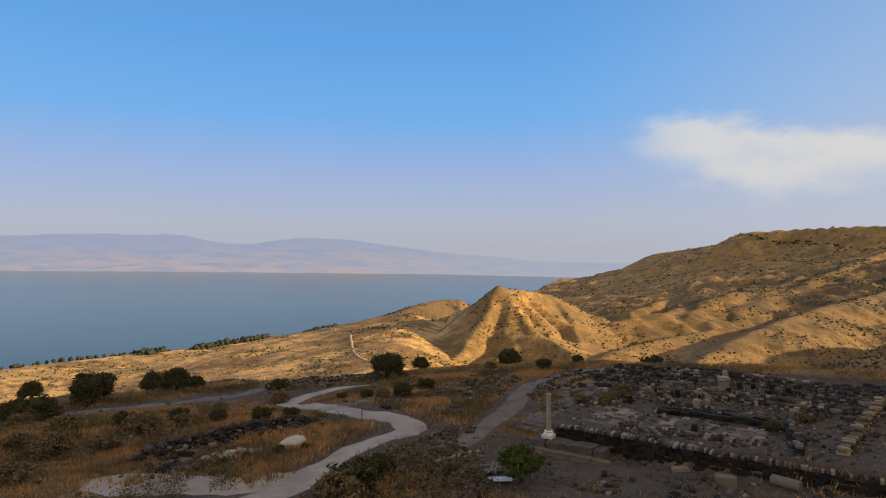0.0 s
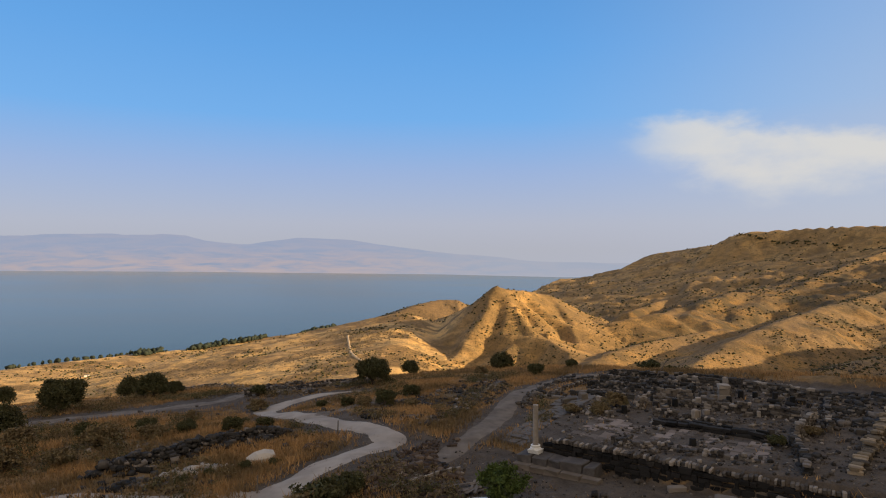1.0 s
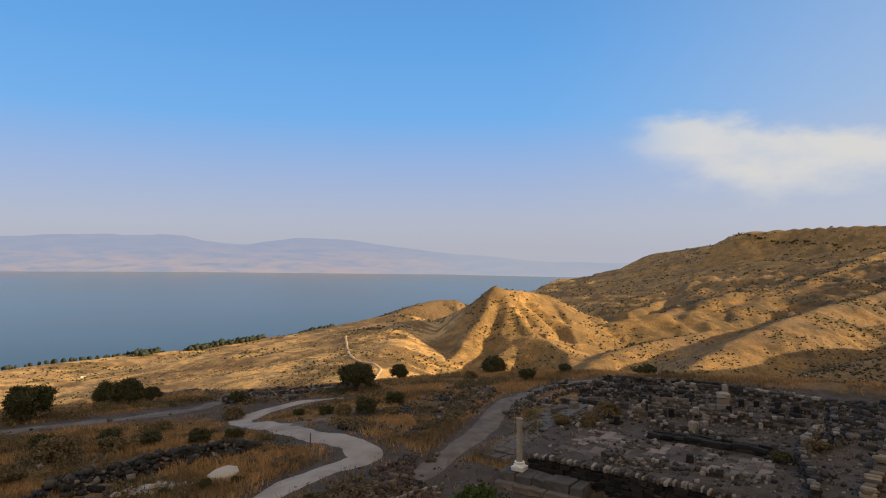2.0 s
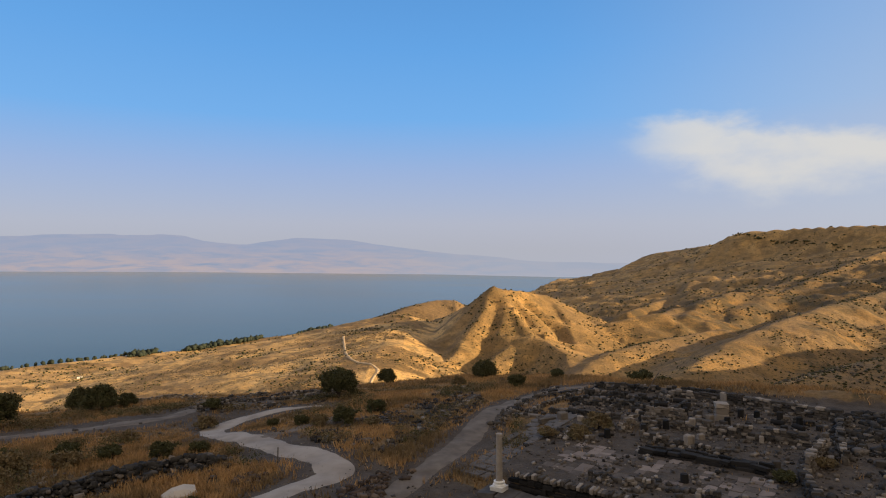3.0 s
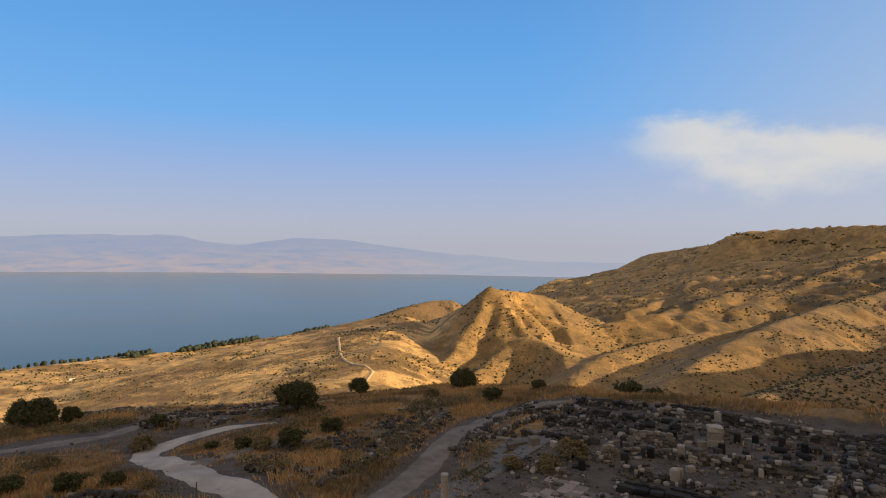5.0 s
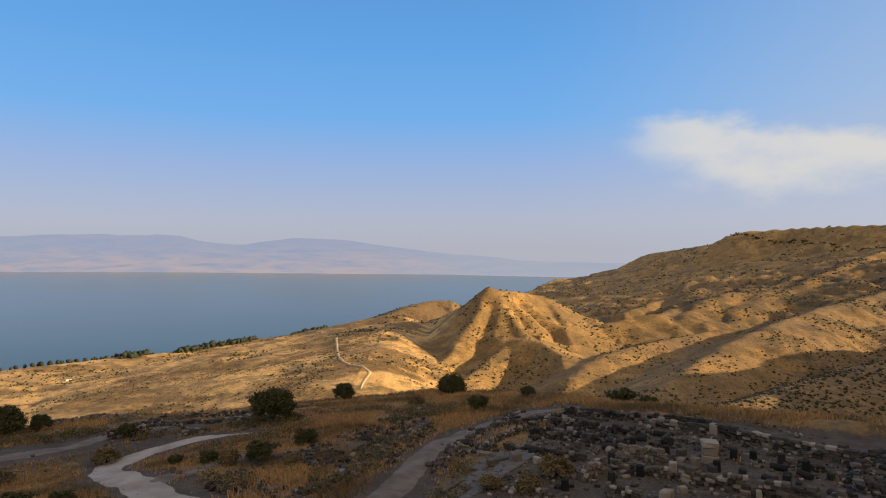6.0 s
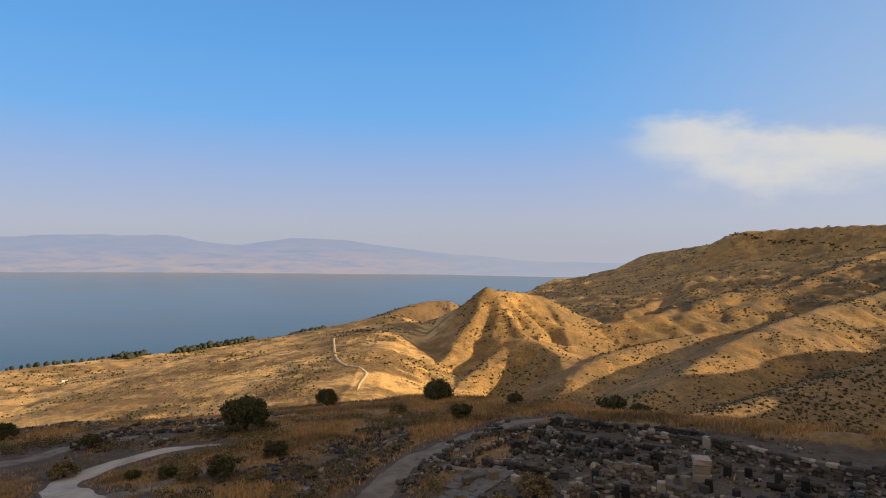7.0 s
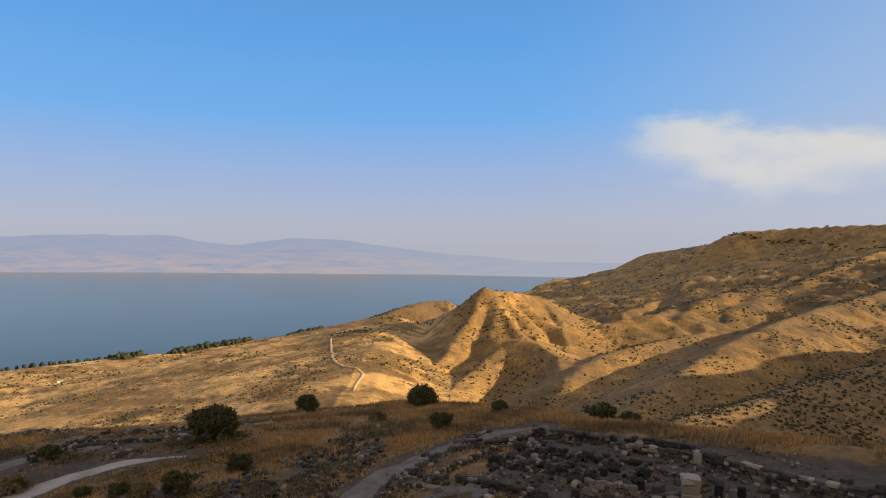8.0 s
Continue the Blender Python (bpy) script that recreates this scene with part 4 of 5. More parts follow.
    d = new("column_drum", lathe("column_drum", [(-0.9, 0.33), (-0.85, 0.36), (0.85, 0.36), (0.9, 0.33)], MAT_PALE, 18))
    d.matrix_basis = pose(22.4, 41.2, height(22.4, 41.2) + 0.3, 90, 0, 40)
    tagged(d, "fallen pale column drum lying on the ground", "column")
    for x, y, l, turn in ((10.9, 63.0, 2.9, 60), (16.9, 45.0, 1.2, 10), (13.0, 68.8, 1.8, -20)):
        stone_thing("stone_slab", x, y, (l, 0.55, 0.35), MAT_PALE, "long pale slab lying beside the path", "stone", turn, int(x * 10), "slabs")


build_stumps()


# ---- stone heaps and outlying ruins on the hilltop ----
def build_heaps():
    x, y, o = beside(1100, [(-23.5, 50.5), (-20.0, 54.0), (-17.0, 57.0), (-12.4, 58.8)], 1.0, 31)
    rocks("stone_heap", "long heap of black basalt stones in dry grass", x, y, grit(len(x), 0.22, 0.75, 32), MAT_BASALT, 33, lift=0.9 * np.exp(-(o / 1.0) ** 2) * np.random.default_rng(2).random(len(x)))
    x, y, o = beside(350, [(-21.5, 47.5), (-17.5, 49.0), (-15.0, 47.0)], 1.0, 34)
    rocks("stone_heap", "scattered dark stones beside the track", x, y, grit(len(x), 0.15, 0.6, 35), MAT_BASALT, 36)
    x, y = in_box(2900, -9.5, 3.0, 38, 56, 37, 2.2, -0.25)
    ok = (x > -9.5 + (55 - y) * 0.12 - 3 + np.maximum(0, 50 - y) * -0.1) & (np.abs(along(x, y, [(a, b, 0) for a, b in TRACK])[0]) > 3.0)
    rocks("stone_slope", "brown and black stones strewn over a grassy bank", x[ok], y[ok], grit(ok.sum(), 0.16, 0.6, 38), MAT_RUBBLE, 39)
    x, y = in_box(3200, -9, 9, 59, 86, 40, 2.8, -0.1)
    ok = (y < 60 + (x + 10) * 1.9) & (y > 57 + (x + 6) * 0.9) & (along(x, y, [(a, b, 0) for a, b in STREET])[0] > 2.0) & (along(x, y, [(a, b, 0) for a, b in TRACK])[0] > 2.8)
    rocks("stone_field", "field of dark basalt stones in thin grass", x[ok], y[ok], grit(ok.sum(), 0.14, 0.55, 41), MAT_BASALT, 42)
    x, y, o = beside(420, [(0.5, 60.5), (3.2, 66.0), (6.5, 74.0), (9.0, 81.0)], 0.7, 43)
    rocks("stone_row", "grey stones lining the path", x, y, grit(len(x), 0.2, 0.6, 44), MAT_RUIN, 45)
    x, y, o = beside(300, [(9.5, 66.0), (13.0, 74.5), (18.0, 85.0)], 0.45, 46)
    rocks("stone_row", "stones along the edge of the street", x, y, grit(len(x), 0.2, 0.55, 47), MAT_RUIN, 48)
    x, y, o = beside(260, [(-42.5, 102.8), (-37.0, 105.2), (-31.5, 107.2)], 0.7, 49)
    rocks("stone_row", "pale stones of a collapsed wall at the brink", x, y, grit(len(x), 0.25, 0.8, 50), MAT_PALE, 51)
    x, y = in_box(700, -26, -9, 85, 104, 52, 3.0, 0.0)
    rocks("rubble", "grey rubble of a small ruin", x, y, grit(len(x), 0.2, 0.7, 53), MAT_RUIN, 54)
    x, y, o = beside(70, [(-17.6, 49.6), (-15.2, 51.2)], 0.7, 55)
    rocks("white_stones", "cluster of whitish limestone boulders", x, y, grit(len(x), 0.3, 0.95, 56), MAT_CHALK, 57)
    x, y = in_box(900, -60, 40, 36, 110, 58, 5.0, 0.2)
    ok = (along(x, y, [(a, b, 0) for a, b in TRACK])[0] > 2.6)
    rocks("loose_stones", "single stones lying in the grass", x[ok], y[ok], grit(ok.sum(), 0.12, 0.5, 59), MAT_RUIN, 60)
    # outlying walls
    ruin_wall((-24.5, 94.5), (-12.0, 92.5), 0.6, 0.6, "low pale wall of a small ruin near the brink", RUIN_BLOCKS, 0.8, 0.4, 0.1, 61, 0.5, group="outlying walls")
    ruin_wall((-22.0, 100.0), (-10.5, 98.5), 0.7, 0.6, "low pale wall of a small ruin near the brink", RUIN_BLOCKS, 0.8, 0.4, 0.1, 62, 0.5, group="outlying walls")
    ruin_wall((-24.0, 85.8), (-20.4, 87.6), 1.2, 0.7, "stub of a tumbled wall beside the track", RUIN_BLOCKS, 0.7, 0.45, 0.1, 63, 0.6, group="outlying walls")
    ruin_wall((-41.5, 103.2), (-32.5, 106.8), 0.75, 0.6, "pale wall along the brink of the hilltop", PALE_BLOCKS, 0.8, 0.4, 0.08, 64, 0.4, group="outlying walls")
    ruin_wall((-1.7, 43.8), (3.2, 49.4), 0.35, 0.3, "narrow pale kerb of stones beside the bank", PALE_BLOCKS, 0.7, 0.35, 0.08, 65, 0.3, group="outlying walls")
    me = block_mesh("white_boulder", MAT_CHALK, 600, 0.28)
    ob = new("white_boulder", me)
    ob.matrix_basis = sized(-12.2, 52.6, height(-12.2, 52.6) - 0.3, 2.3, 1.5, 1.0, 6, -8, 25)
    tagged(ob, "large rounded whitish boulder beside the track", "boulder")


MAT_RUBBLE = stone_material("brown basalt", (0.035, 0.026, 0.02), (0.085, 0.06, 0.045), (0.17, 0.125, 0.09), 0.7)
build_heaps()


# ---- trees, bushes and grass ----
def leaves(rng, centres, spread, per, size, squash=0.8):
    """Small leaf faces round each centre."""
    n = len(centres) * per
    c = np.repeat(centres, per, axis=0) + rng.normal(0, 1, (n, 3)) * np.array([spread, spread, spread * squash])
    a = rng.normal(0, 1, (n, 3))
    a /= np.linalg.norm(a, axis=1)[:, None]
    b = np.cross(a, rng.normal(0, 1, (n, 3)))
    b /= np.linalg.norm(b, axis=1)[:, None]
    s = size * rng.uniform(0.6, 1.4, (n, 1))
    v = np.stack([c - a * s, c + b * s * 0.5, c + a * s, c - b * s * 0.5], 1).reshape(-1, 3)
    return v, np.arange(n * 4).reshape(n, 4)


def tube(path, r0, r1, sides=7):
    v, f = [], []
    for k, p in enumerate(path):
        r = r0 + (r1 - r0) * k / (len(path) - 1)
        for i in range(sides):
            a = 6.2832 * i / sides
            v.append((p[0] + r * math.cos(a), p[1] + r * math.sin(a), p[2]))
    for k in range(len(path) - 1):
        for i in range(sides):
            j = (i + 1) % sides
            f.append((k * sides + i, k * sides + j, (k + 1) * sides + j, (k + 1) * sides + i))
    return v, f


def tree_meshes(seed, wide, tall, clear, mat, per=46, clumps=150, leaf=0.13):
    rng = np.random.default_rng(seed)
    tv, tf = [], []

    def put(path, r0, r1):
        v, f = tube(path, r0, r1)
        k = len(tv)
        tv.extend(v)
        tf.extend([tuple(i + k for i in q) for q in f])
    lean = rng.uniform(-0.15, 0.15, 2)
    put([(0, 0, -0.3), (lean[0] * 0.3, lean[1] * 0.3, clear * 0.6), (lean[0], lean[1], clear * 1.15)], 0.055 * wide, 0.038 * wide)
    for k in range(6):
        a = k * 1.05 + rng.uniform(-0.3, 0.3)
        rr = wide * rng.uniform(0.22, 0.36)
        put([(lean[0], lean[1], clear * 0.8), (lean[0] + 0.45 * rr * math.cos(a), lean[1] + 0.45 * rr * math.sin(a), clear + (tall - clear) * 0.3),
             (rr * math.cos(a), rr * math.sin(a), clear + (tall - clear) * rng.uniform(0.5, 0.75))], 0.024 * wide, 0.007 * wide)
    d = rng.normal(0, 1, (clumps, 3))
    d /= np.linalg.norm(d, axis=1)[:, None]
    d[:, 2] = np.where(d[:, 2] < -0.75, -d[:, 2], d[:, 2])
    lump = 1 + 0.20 * np.sin(3 * np.arctan2(d[:, 1], d[:, 0]) + seed) + 0.14 * np.sin(5 * d[:, 2] + 2 * seed) + rng.uniform(-0.12, 0.1, clumps)
    rad = rng.uniform(0.45, 1.0, clumps) ** 0.5 * lump * 0.9
    c = d * rad[:, None] * np.array([wide / 2, wide / 2, (tall - clear) / 2]) + np.array([0, 0, (tall + clear) / 2])
    v, f = leaves(rng, c, wide * 0.052, per, leaf)
    return mesh_of("trunk", tv, tf, MAT_BARK), quick_mesh("crown", v, f, mat)


def plant(name, trunk, crown, x, y, label, category, group, scale=1.0, turn=0.0, up=1.0):
    e = base(name, x, y, height(x, y) - 0.05, label, category, group, turn)
    e.scale = (scale, scale, scale * up)
    under(e, "trunk", trunk)
    under(e, "crown", crown)
    return e


def build_trees():
    kinds = [tree_meshes(3, 4.5, 3.5, 0.55, MAT_LEAF, 60, 230, 0.13), tree_meshes(8, 3.6, 2.8, 0.5, MAT_LEAF, 54, 160, 0.12), tree_meshes(14, 4.2, 3.0, 0.15, MAT_LEAF, 54, 210, 0.12)]
    spots = [("round dark evergreen tree in dry grass", 0, -7.5, 88.0, 1.0), ("small dark evergreen tree near the brink", 1, -3.8, 113.0, 0.85), ("low dark evergreen tree near the brink", 2, 11.6, 110.0, 0.88),
             ("broad dark evergreen tree on the brown slope", 0, -44.5, 80.5, 1.12), ("dark evergreen tree beside the bare ground", 2, -45.2, 99.0, 0.95), ("dark evergreen tree beside the bare ground", 1, -38.6, 92.0, 1.15),
             ("small evergreen tree beside the bare ground", 1, -37.4, 96.2, 0.65), ("wide evergreen bush tree on the slope", 2, -48.0, 71.5, 0.85), ("wide evergreen bush tree on the slope", 2, -44.6, 70.0, 0.95),
             ("small evergreen tree at the brink", 1, -63.0, 97.0, 0.95)]
    for i, (label, k, x, y, sc) in enumerate(spots):
        plant("evergreen_tree", *kinds[k], x, y, label, "tree", "evergreen trees", sc, 67 * i)
    low = [tree_meshes(31, 2.2, 1.5, 0.15, MAT_LEAF, 40, 70, 0.10), tree_meshes(33, 2.4, 1.3, 0.12, MAT_DRY, 36, 70, 0.10), tree_meshes(35, 2.0, 1.2, 0.1, MAT_DRY, 36, 60, 0.09)]
    spots = [(-4.3, 71.8, 0, 1.15), (-2.0, 78.0, 0, 1.0), (14.0, 88.0, 0, 1.1), (30.5, 92.0, 0, 1.5), (33.0, 91.0, 0, 1.2), (-22.4, 86.4, 0, 1.0), (17.6, 62.2, 1, 1.0), (-20.0, 78.0, 1, 1.0), (-34.5, 58.0, 1, 1.3), (-30.0, 60.5, 0, 1.2), (-27.0, 57.0, 1, 1.4), (-24.0, 60.0, 2, 1.2), (-32.0, 52.0, 1, 1.3),
             (-36.0, 54.0, 2, 1.3), (-26.5, 64.0, 0, 1.0), (-28.0, 53.0, 2, 1.2), (-22.0, 62.5, 0, 0.9), (-38.0, 49.0, 1, 1.4), (-17.5, 62.0, 0, 1.0), (-15.0, 63.0, 0, 0.8), (-31.0, 46.0, 2, 1.3), (-5.6, 41.6, 0, 1.5),
             (-6.2, 40.0, 1, 1.5), (-4.2, 43.6, 0, 1.0), (-13.0, 50.9, 0, 0.45), (-15.2, 49.6, 0, 0.4), (-11.0, 51.4, 0, 0.4), (-16.6, 48.0, 0, 0.45), (-8.6, 72.0, 0, 0.7), (-11.5, 72.5, 0, 0.6), (-6.6, 71.0, 1, 0.8), (-1.5, 70.5, 2, 0.8),
             (7.2, 96.0, 1, 0.9), (20.5, 96.0, 0, 0.9), (-29.0, 69.0, 2, 0.9), (-25.2, 72.0, 1, 0.8), (-44.0, 66.0, 1, 1.2), (-42.0, 56.0, 0, 1.3), (15.5, 59.6, 1, 0.8), (13.2, 60.2, 2, 0.8), (25.6, 49.0, 0, 0.6), (29.5, 51.6, 2, 0.7)]
    for i, (x, y, k, sc) in enumerate(spots):
        what = ("low dark green shrub in dry grass", "half-dry brown shrub in dry grass", "half-dry olive shrub in dry grass")[k]
        plant("shrub", *low[k], x, y, what, "shrub", "shrubs", sc, 41 * i, 0.9)
    t, c = tree_meshes(51, 2.9, 2.5, 0.4, MAT_FRESH, 48, 110, 0.10)
    plant("young_tree", t, c, 5.4, 43.2, "young tree with fresh green leaves beside the yard", "tree", "")


build_trees()


def build_grass():
    """Dry grass over the hilltop, in one mesh."""
    rng = np.random.default_rng(9)
    n = 200000
    y = rng.uniform(30, 150, n)
    x = rng.uniform(-0.85, 0.95, n) * (y + 6) + 2
    s, d = plan(x, y)
    bare = np.maximum.reduce([spread(x, y, TRACK, 2.2), spread(x, y, STREET, 1.8), spread(x, y, LANE, 4.6), terrace(x, y) * 0.995, smooth(-14, -10, s) * smooth(-14, -11, d) * smooth(0.5, -0.5, d) * 0.95,
                              smooth(5, 3, np.hypot(x + 17, (y - 43) * 1.5)), 0.85 * smooth(6, 3, np.hypot((x + 20) * 0.6, y - 82))])
    keep = (rng.random(n) > bare) & (fractal(x, y, 7.0, 4, 91) + rng.uniform(-0.5, 0.5, n) > -0.25) & (y < np.interp(x, EDGE_X, EDGE_Y) + 22 + 45 * smooth(10, 50, x))
    x, y = x[keep][:72000], y[keep][:72000]
    n = len(x)
    z = ground_height(x, y)
    tall = (0.26 + 0.34 * smooth(-0.4, 0.6, fractal(x, y, 12, 3, 95))) * rng.uniform(0.6, 1.3, n)
    per = 5
    X, Y, Z, T = (np.repeat(q, per) for q in (x, y, z, tall))
    m = n * per
    a, w = rng.uniform(0, 6.283, m), rng.uniform(0.025, 0.06, m)
    X, Y = X + rng.normal(0, 0.18, m), Y + rng.normal(0, 0.18, m)
    b, lean = rng.uniform(0, 6.283, m), T * rng.uniform(0.1, 0.7, m)
    v = np.stack([np.stack([X - w * np.cos(a), Y - w * np.sin(a), Z - 0.05], -1), np.stack([X + w * np.cos(a), Y + w * np.sin(a), Z - 0.05], -1),
                  np.stack([X + lean * np.cos(b), Y + lean * np.sin(b), Z + T * rng.uniform(0.6, 1.0, m)], -1)], 1).reshape(-1, 3)
    tagged(new("dry_grass", quick_mesh("dry_grass", v, np.arange(m * 3).reshape(m, 3), MAT_GRASS)), "tall dry brown grass over the hilltop", "grass", kind="stuff")


build_grass()


def build_brush():
    """Low brush of small leaves between the grass, in drifts."""
    rng = np.random.default_rng(37)
    n = 6000
    x, y = rng.uniform(-55, 12, n), rng.uniform(38, 100, n)
    clear = np.minimum(along(x, y, [(a, b, 0) for a, b in TRACK])[0], np.minimum(along(x, y, [(a, b, 0) for a, b in STREET])[0], along(x, y, [(a, b, 0) for a, b in LANE])[0]))
    drift = fractal(x, y, 8.0, 4, 131) + 0.5 * np.exp(-((x + 5) / 5) ** 2 - ((y - 43) / 4) ** 2) + 0.25 * smooth(-18, -30, x) + rng.uniform(-0.2, 0.2, n)
    ok = (clear > 3.0) & (drift > 0.28) & (terrace(x, y) < 0.1) & (np.hypot(x - 9, y - 48) > 6)
    x, y = x[ok][:1300], y[ok][:1300]
    z = ground_height(x, y)
    c = np.stack([x, y, z + rng.uniform(0.1, 0.45, len(x))], -1)
    half = rng.random(len(x)) < 0.55
    v, f = leaves(rng, c[half], 0.34, 70, 0.085, 0.55)
    tagged(new("brush", quick_mesh("brush", v, f, MAT_DRY)), "brown half-dry brush in drifts through the grass", "shrubs", kind="stuff")
    v, f = leaves(rng, c[~half], 0.34, 70, 0.08, 0.55)
    tagged(new("brush", quick_mesh("brush", v, f, MAT_LEAF)), "dull green low brush in drifts through the grass", "shrubs", kind="stuff")


build_brush()


def clumps(name, label, category, x, y, size, mat, seed, tall=0.7, lift=0.0):
    """Rough leafy clumps, many in one mesh."""
    rng = np.random.default_rng(seed)
    bm = bmesh.new()
    bmesh.ops.create_icosphere(bm, subdivisions=1, radius=0.5)
    bm.verts.index_update()
    v0 = np.array([q.co[:] for q in bm.verts])
    f0 = np.array([[q.index for q in f.verts] for f in bm.faces])
    bm.free()
    n = len(x)
    z = ground_height(x, y)
    v = v0[None] * (1 + rng.uniform(-0.42, 0.42, (n, len(v0), 1)))
    v = v * size[:, None, None] * np.stack([rng.uniform(0.8, 1.3, n), rng.uniform(0.8, 1.3, n), np.full(n, tall)], -1)[:, None, :]
    a = rng.uniform(0, 6.283, n)
    c, s = np.cos(a)[:, None], np.sin(a)[:, None]
    v = np.stack([v[..., 0] * c - v[..., 1] * s, v[..., 0] * s + v[..., 1] * c, v[..., 2]], -1)
    v = v + np.stack([x, y, z + size * tall * 0.3 + lift], -1)[:, None, :]
    f = (f0[None] + (np.arange(n) * len(v0))[:, None, None]).reshape(-1, 3)
    tagged(new(name, quick_mesh(name, v.reshape(-1, 3), f, mat)), label, category, kind="stuff")


def build_far_plants():
    rng = np.random.default_rng(17)
    n = 150000
    y = np.exp(rng.uniform(np.log(150), np.log(2300), n))
    x = rng.uniform(-0.8, 0.95, n) * y
    right = smooth(-50, 250, x)
    ok = fractal(x, y, 55, 4, 101) + rng.uniform(-0.5, 0.5, n) > 0.5 - 0.42 * right
    ok &= y > np.interp(x, EDGE_X, EDGE_Y) + 40
    x, y = x[ok], y[ok]
    z = ground_height(x, y)
    ok = z > LAKE + 6
    x, y = x[ok][:38000], y[ok][:38000]
    size = (0.5 + 1.9 * rng.random(len(x)) ** 2.5) * (0.35 + 0.0013 * np.clip(y, 0, 1600))
    clumps("scrub", "dark scrub dotted over the golden hillsides", "shrubs", x, y, size, MAT_SCRUB, 18)
    y = rng.uniform(420, 1000, 40000)
    x = rng.uniform(-0.75, -0.02, 40000) * y
    ok = (fractal(x * 0.6 + y * 0.3, y, 45, 4, 111) + rng.uniform(-0.4, 0.4, 40000) > 0.35) & (ground_height(x, y) > LAKE + 8)
    x, y = x[ok][:7000], y[ok][:7000]
    clumps("scrub", "low grey-brown scrub in drifts on the lakeward slope", "shrubs", x, y, 0.5 + 1.3 * rng.random(len(x)) ** 2, MAT_HEATH, 23, 0.5)
    x, y, o = beside(1500, [(88, 236), (118, 255), (159, 287), (206, 325), (252, 354)], 17, 29)
    ok = fractal(x, y, 16, 3, 33) > -0.1
    rocks("outcrop", "pale weathered rocks breaking out of the flank", x[ok], y[ok], grit(ok.sum(), 0.3, 1.5, 30), MAT_OUTCROP, 31)
    # trees by the lake
    sx = np.concatenate([rng.uniform(-640, -450, 160), rng.uniform(-450, -290, 900), rng.uniform(-290, -120, 800)])
    sy = np.interp(sx, [-1500, -590, -374, -218, -60], [760, 842, 1050, 1300, 1650]) - np.concatenate([rng.uniform(4, 16, 160), rng.uniform(4, 60, 900), rng.uniform(4, 90, 800)])
    dense = np.concatenate([rng.random(160) < 0.25, grain(sx[160:], sx[160:] * 0, 34, 5) > -0.15])
    size = np.concatenate([rng.uniform(3, 7, 160), 2.6 + 7 * rng.random(900) ** 4, 2.6 + 6 * rng.random(800) ** 4])
    clumps("tree_belt", "dark belt of trees along the lake shore", "trees", sx[dense], sy[dense], size[dense], MAT_BELT, 19, 1.05, 1.0)
    # brow of the tableland
    bx = rng.uniform(880, 1300, 260)
    by = np.interp(bx, [886, 910, 996, 1050, 1270], [1900, 1850, 1700, 1500, 1400]) + rng.normal(0, 8, 260)
    clumps("tree_belt", "thin dark line of trees on the tableland", "trees", bx, by, rng.uniform(2, 7, 260), MAT_SCRUB, 20, 0.8)


MAT_OUTCROP = stone_material("weathered outcrop", (0.04, 0.034, 0.026), (0.09, 0.074, 0.052), (0.19, 0.155, 0.105), 0.7)
MAT_HEATH = leaf_material("heath", (0.085, 0.066, 0.036), (0.15, 0.11, 0.056), (0.11, 0.088, 0.045))
MAT_BELT = leaf_material("shore trees", (0.02, 0.028, 0.02), (0.036, 0.046, 0.032), (0.03, 0.038, 0.03))
MAT_SCRUB = leaf_material("scrub", (0.035, 0.036, 0.014), (0.075, 0.065, 0.026), (0.055, 0.055, 0.022))
build_far_plants()


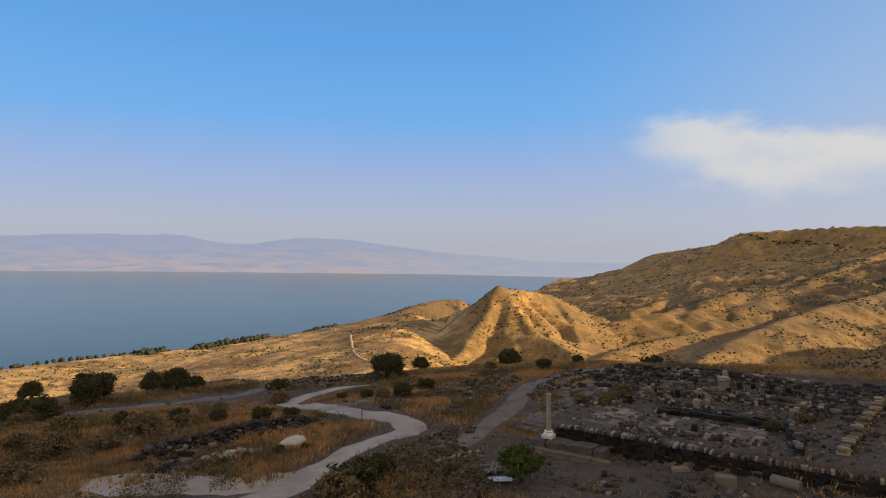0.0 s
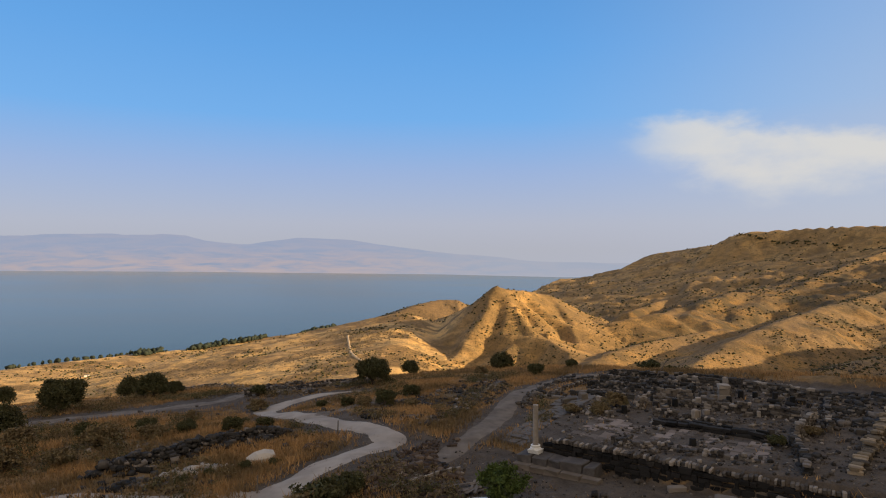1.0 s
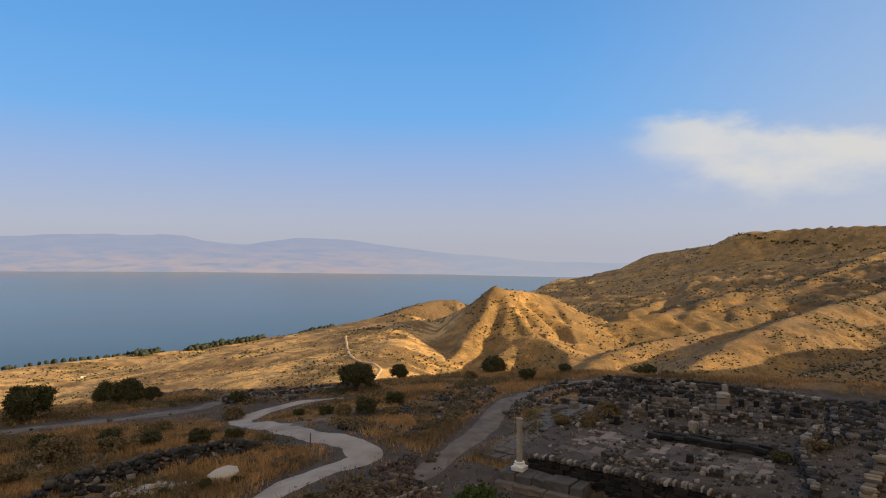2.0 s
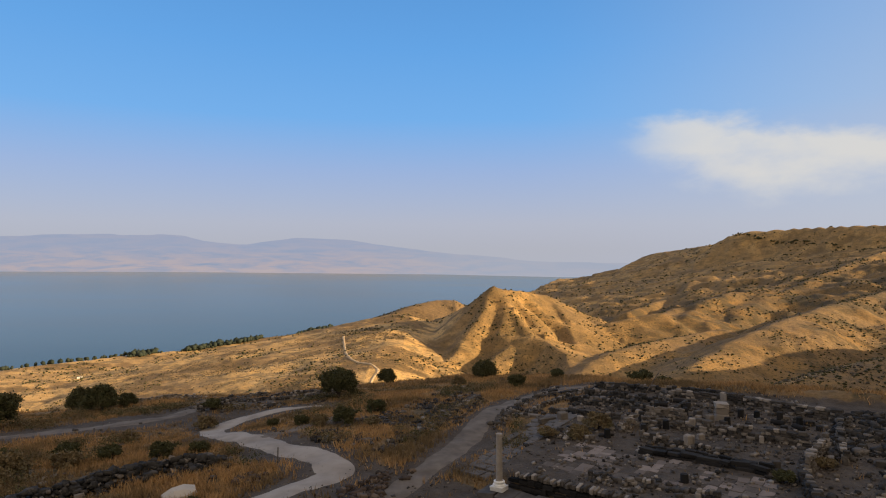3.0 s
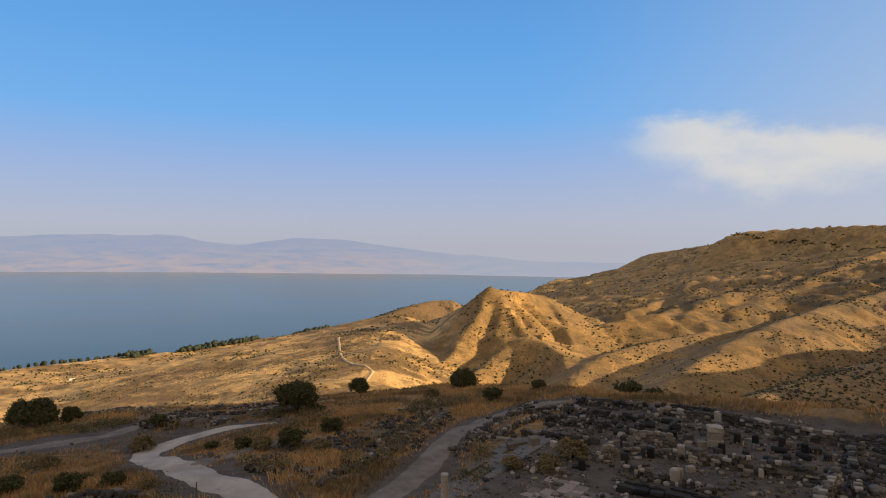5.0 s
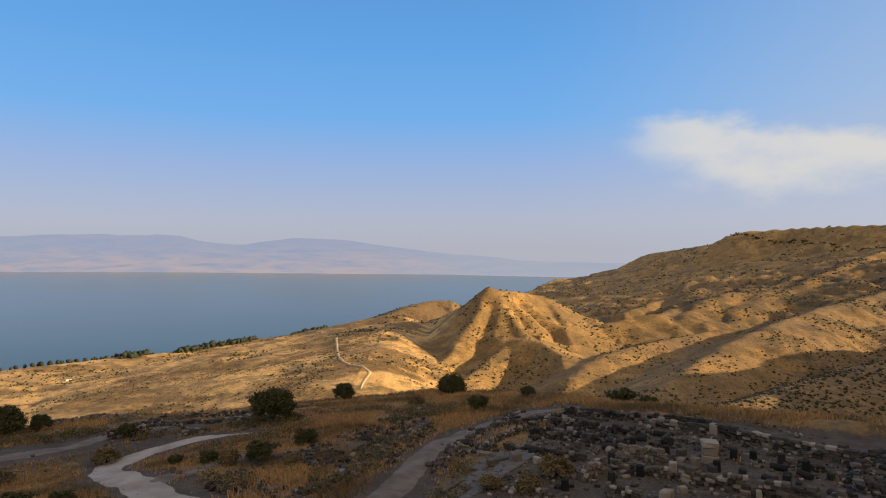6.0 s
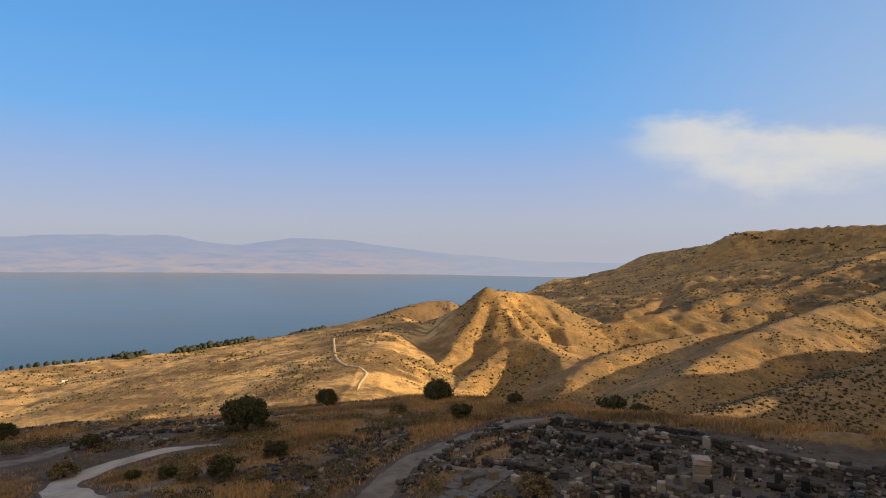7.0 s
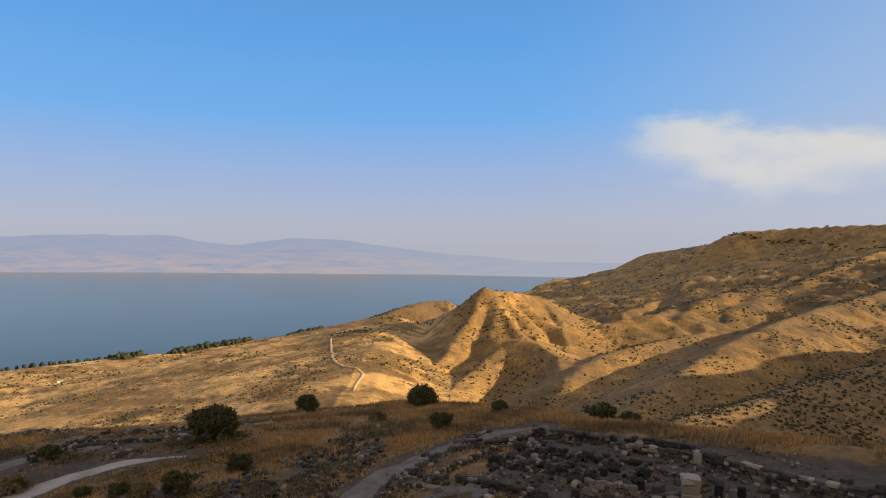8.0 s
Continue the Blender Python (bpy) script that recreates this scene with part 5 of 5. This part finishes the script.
# ---- small things ----
def build_small():
    post = lathe("post", [(-0.2, 0.06), (0.0, 0.06), (1.1, 0.05), (1.15, 0.03)], MAT_WOOD, 8)
    x, y = -24.7, 71.5
    gate = base("gate_frame", x, y, height(x, y), "dark timber frame of two posts and a rail", "gate")
    for k in (0.0, 1.7):
        under(gate, "post", post, pose(k, 0, 0))
    under(gate, "rail", lathe("rail", [(0, 0.05), (0.02, 0.055), (1.7, 0.055), (1.72, 0.05)], MAT_WOOD, 8), pose(0, 0, 1.02, 0, 90, 0))
    stake = lathe("marker_stake", [(-0.2, 0.05), (0.0, 0.05), (1.2, 0.045), (1.25, 0.03)], MAT_PALE, 8)
    for x, y in ((-7.4, 58.6), (-10.8, 46.4)):
        ob = new("marker_stake", stake)
        ob.matrix_basis = pose(x, y, height(x, y), 3, 2, 0)
        tagged(ob, "thin pale stake standing beside the track", "post", "stakes")
    fence_post = lathe("fence_post", [(-0.3, 0.045), (0.0, 0.045), (1.5, 0.04), (1.52, 0.02)], MAT_WOOD, 8)
    for k in range(9):
        x, y = 31 + 5.2 * k, 91 - 3.2 * k
        ob = new("fence_post", fence_post)
        ob.matrix_basis = pose(x, y, height(x, y), 2 * (k % 3) - 2, 0, 0)
        tagged(ob, "thin fence post on the grassy slope", "post", "fence posts")
    r = random.Random(3)
    pile = base("plank_pile", 3.6, 45.6, height(3.6, 45.6), "heap of grey planks and pale sheets on bare soil", "planks")
    plank = block_mesh("plank", MAT_WOOD, 700, 0.02)
    for k in range(14):
        under(pile, "plank", plank, sized(r.uniform(-0.8, 0.8), r.uniform(-0.6, 0.6), 0.03 + 0.06 * k / 3, r.uniform(1.2, 2.2), 0.16, 0.05, r.uniform(-4, 4), r.uniform(-5, 5), r.uniform(20, 80)))
    sheet = block_mesh("sheet", MAT_METAL, 701, 0.02)
    for k, (a, b, t) in enumerate(((0.3, -1.7, 8), (0.9, -1.9, -6), (0.6, -2.3, 4))):
        under(pile, "sheet", sheet, sized(a, b, 0.05 + 0.03 * k, 1.3, 0.35, 0.04, 0, 0, t), "white sheet metal strip")


build_small()


def build_hut():
    """A small flat-roofed house far down the slope."""
    x, y = -434.0, 779.0
    hut = base("white_hut", x, y, height(x, y) - 0.5, "small white flat-roofed hut on the golden slope", "hut", turn=25)
    under(hut, "wall", block_mesh("wall", MAT_WHITE, 801, 0.02), sized(0, 0, 0, 5.0, 4.0, 3.0))
    under(hut, "roof", block_mesh("roof", MAT_PALE, 802, 0.02), sized(0, 0, 2.95, 5.4, 4.4, 0.3), "pale flat roof slab")
    under(hut, "door", block_mesh("door", MAT_WOOD, 803, 0.02), sized(1.0, -2.03, 0.5, 0.9, 0.12, 2.0), "brown timber door")


build_hut()
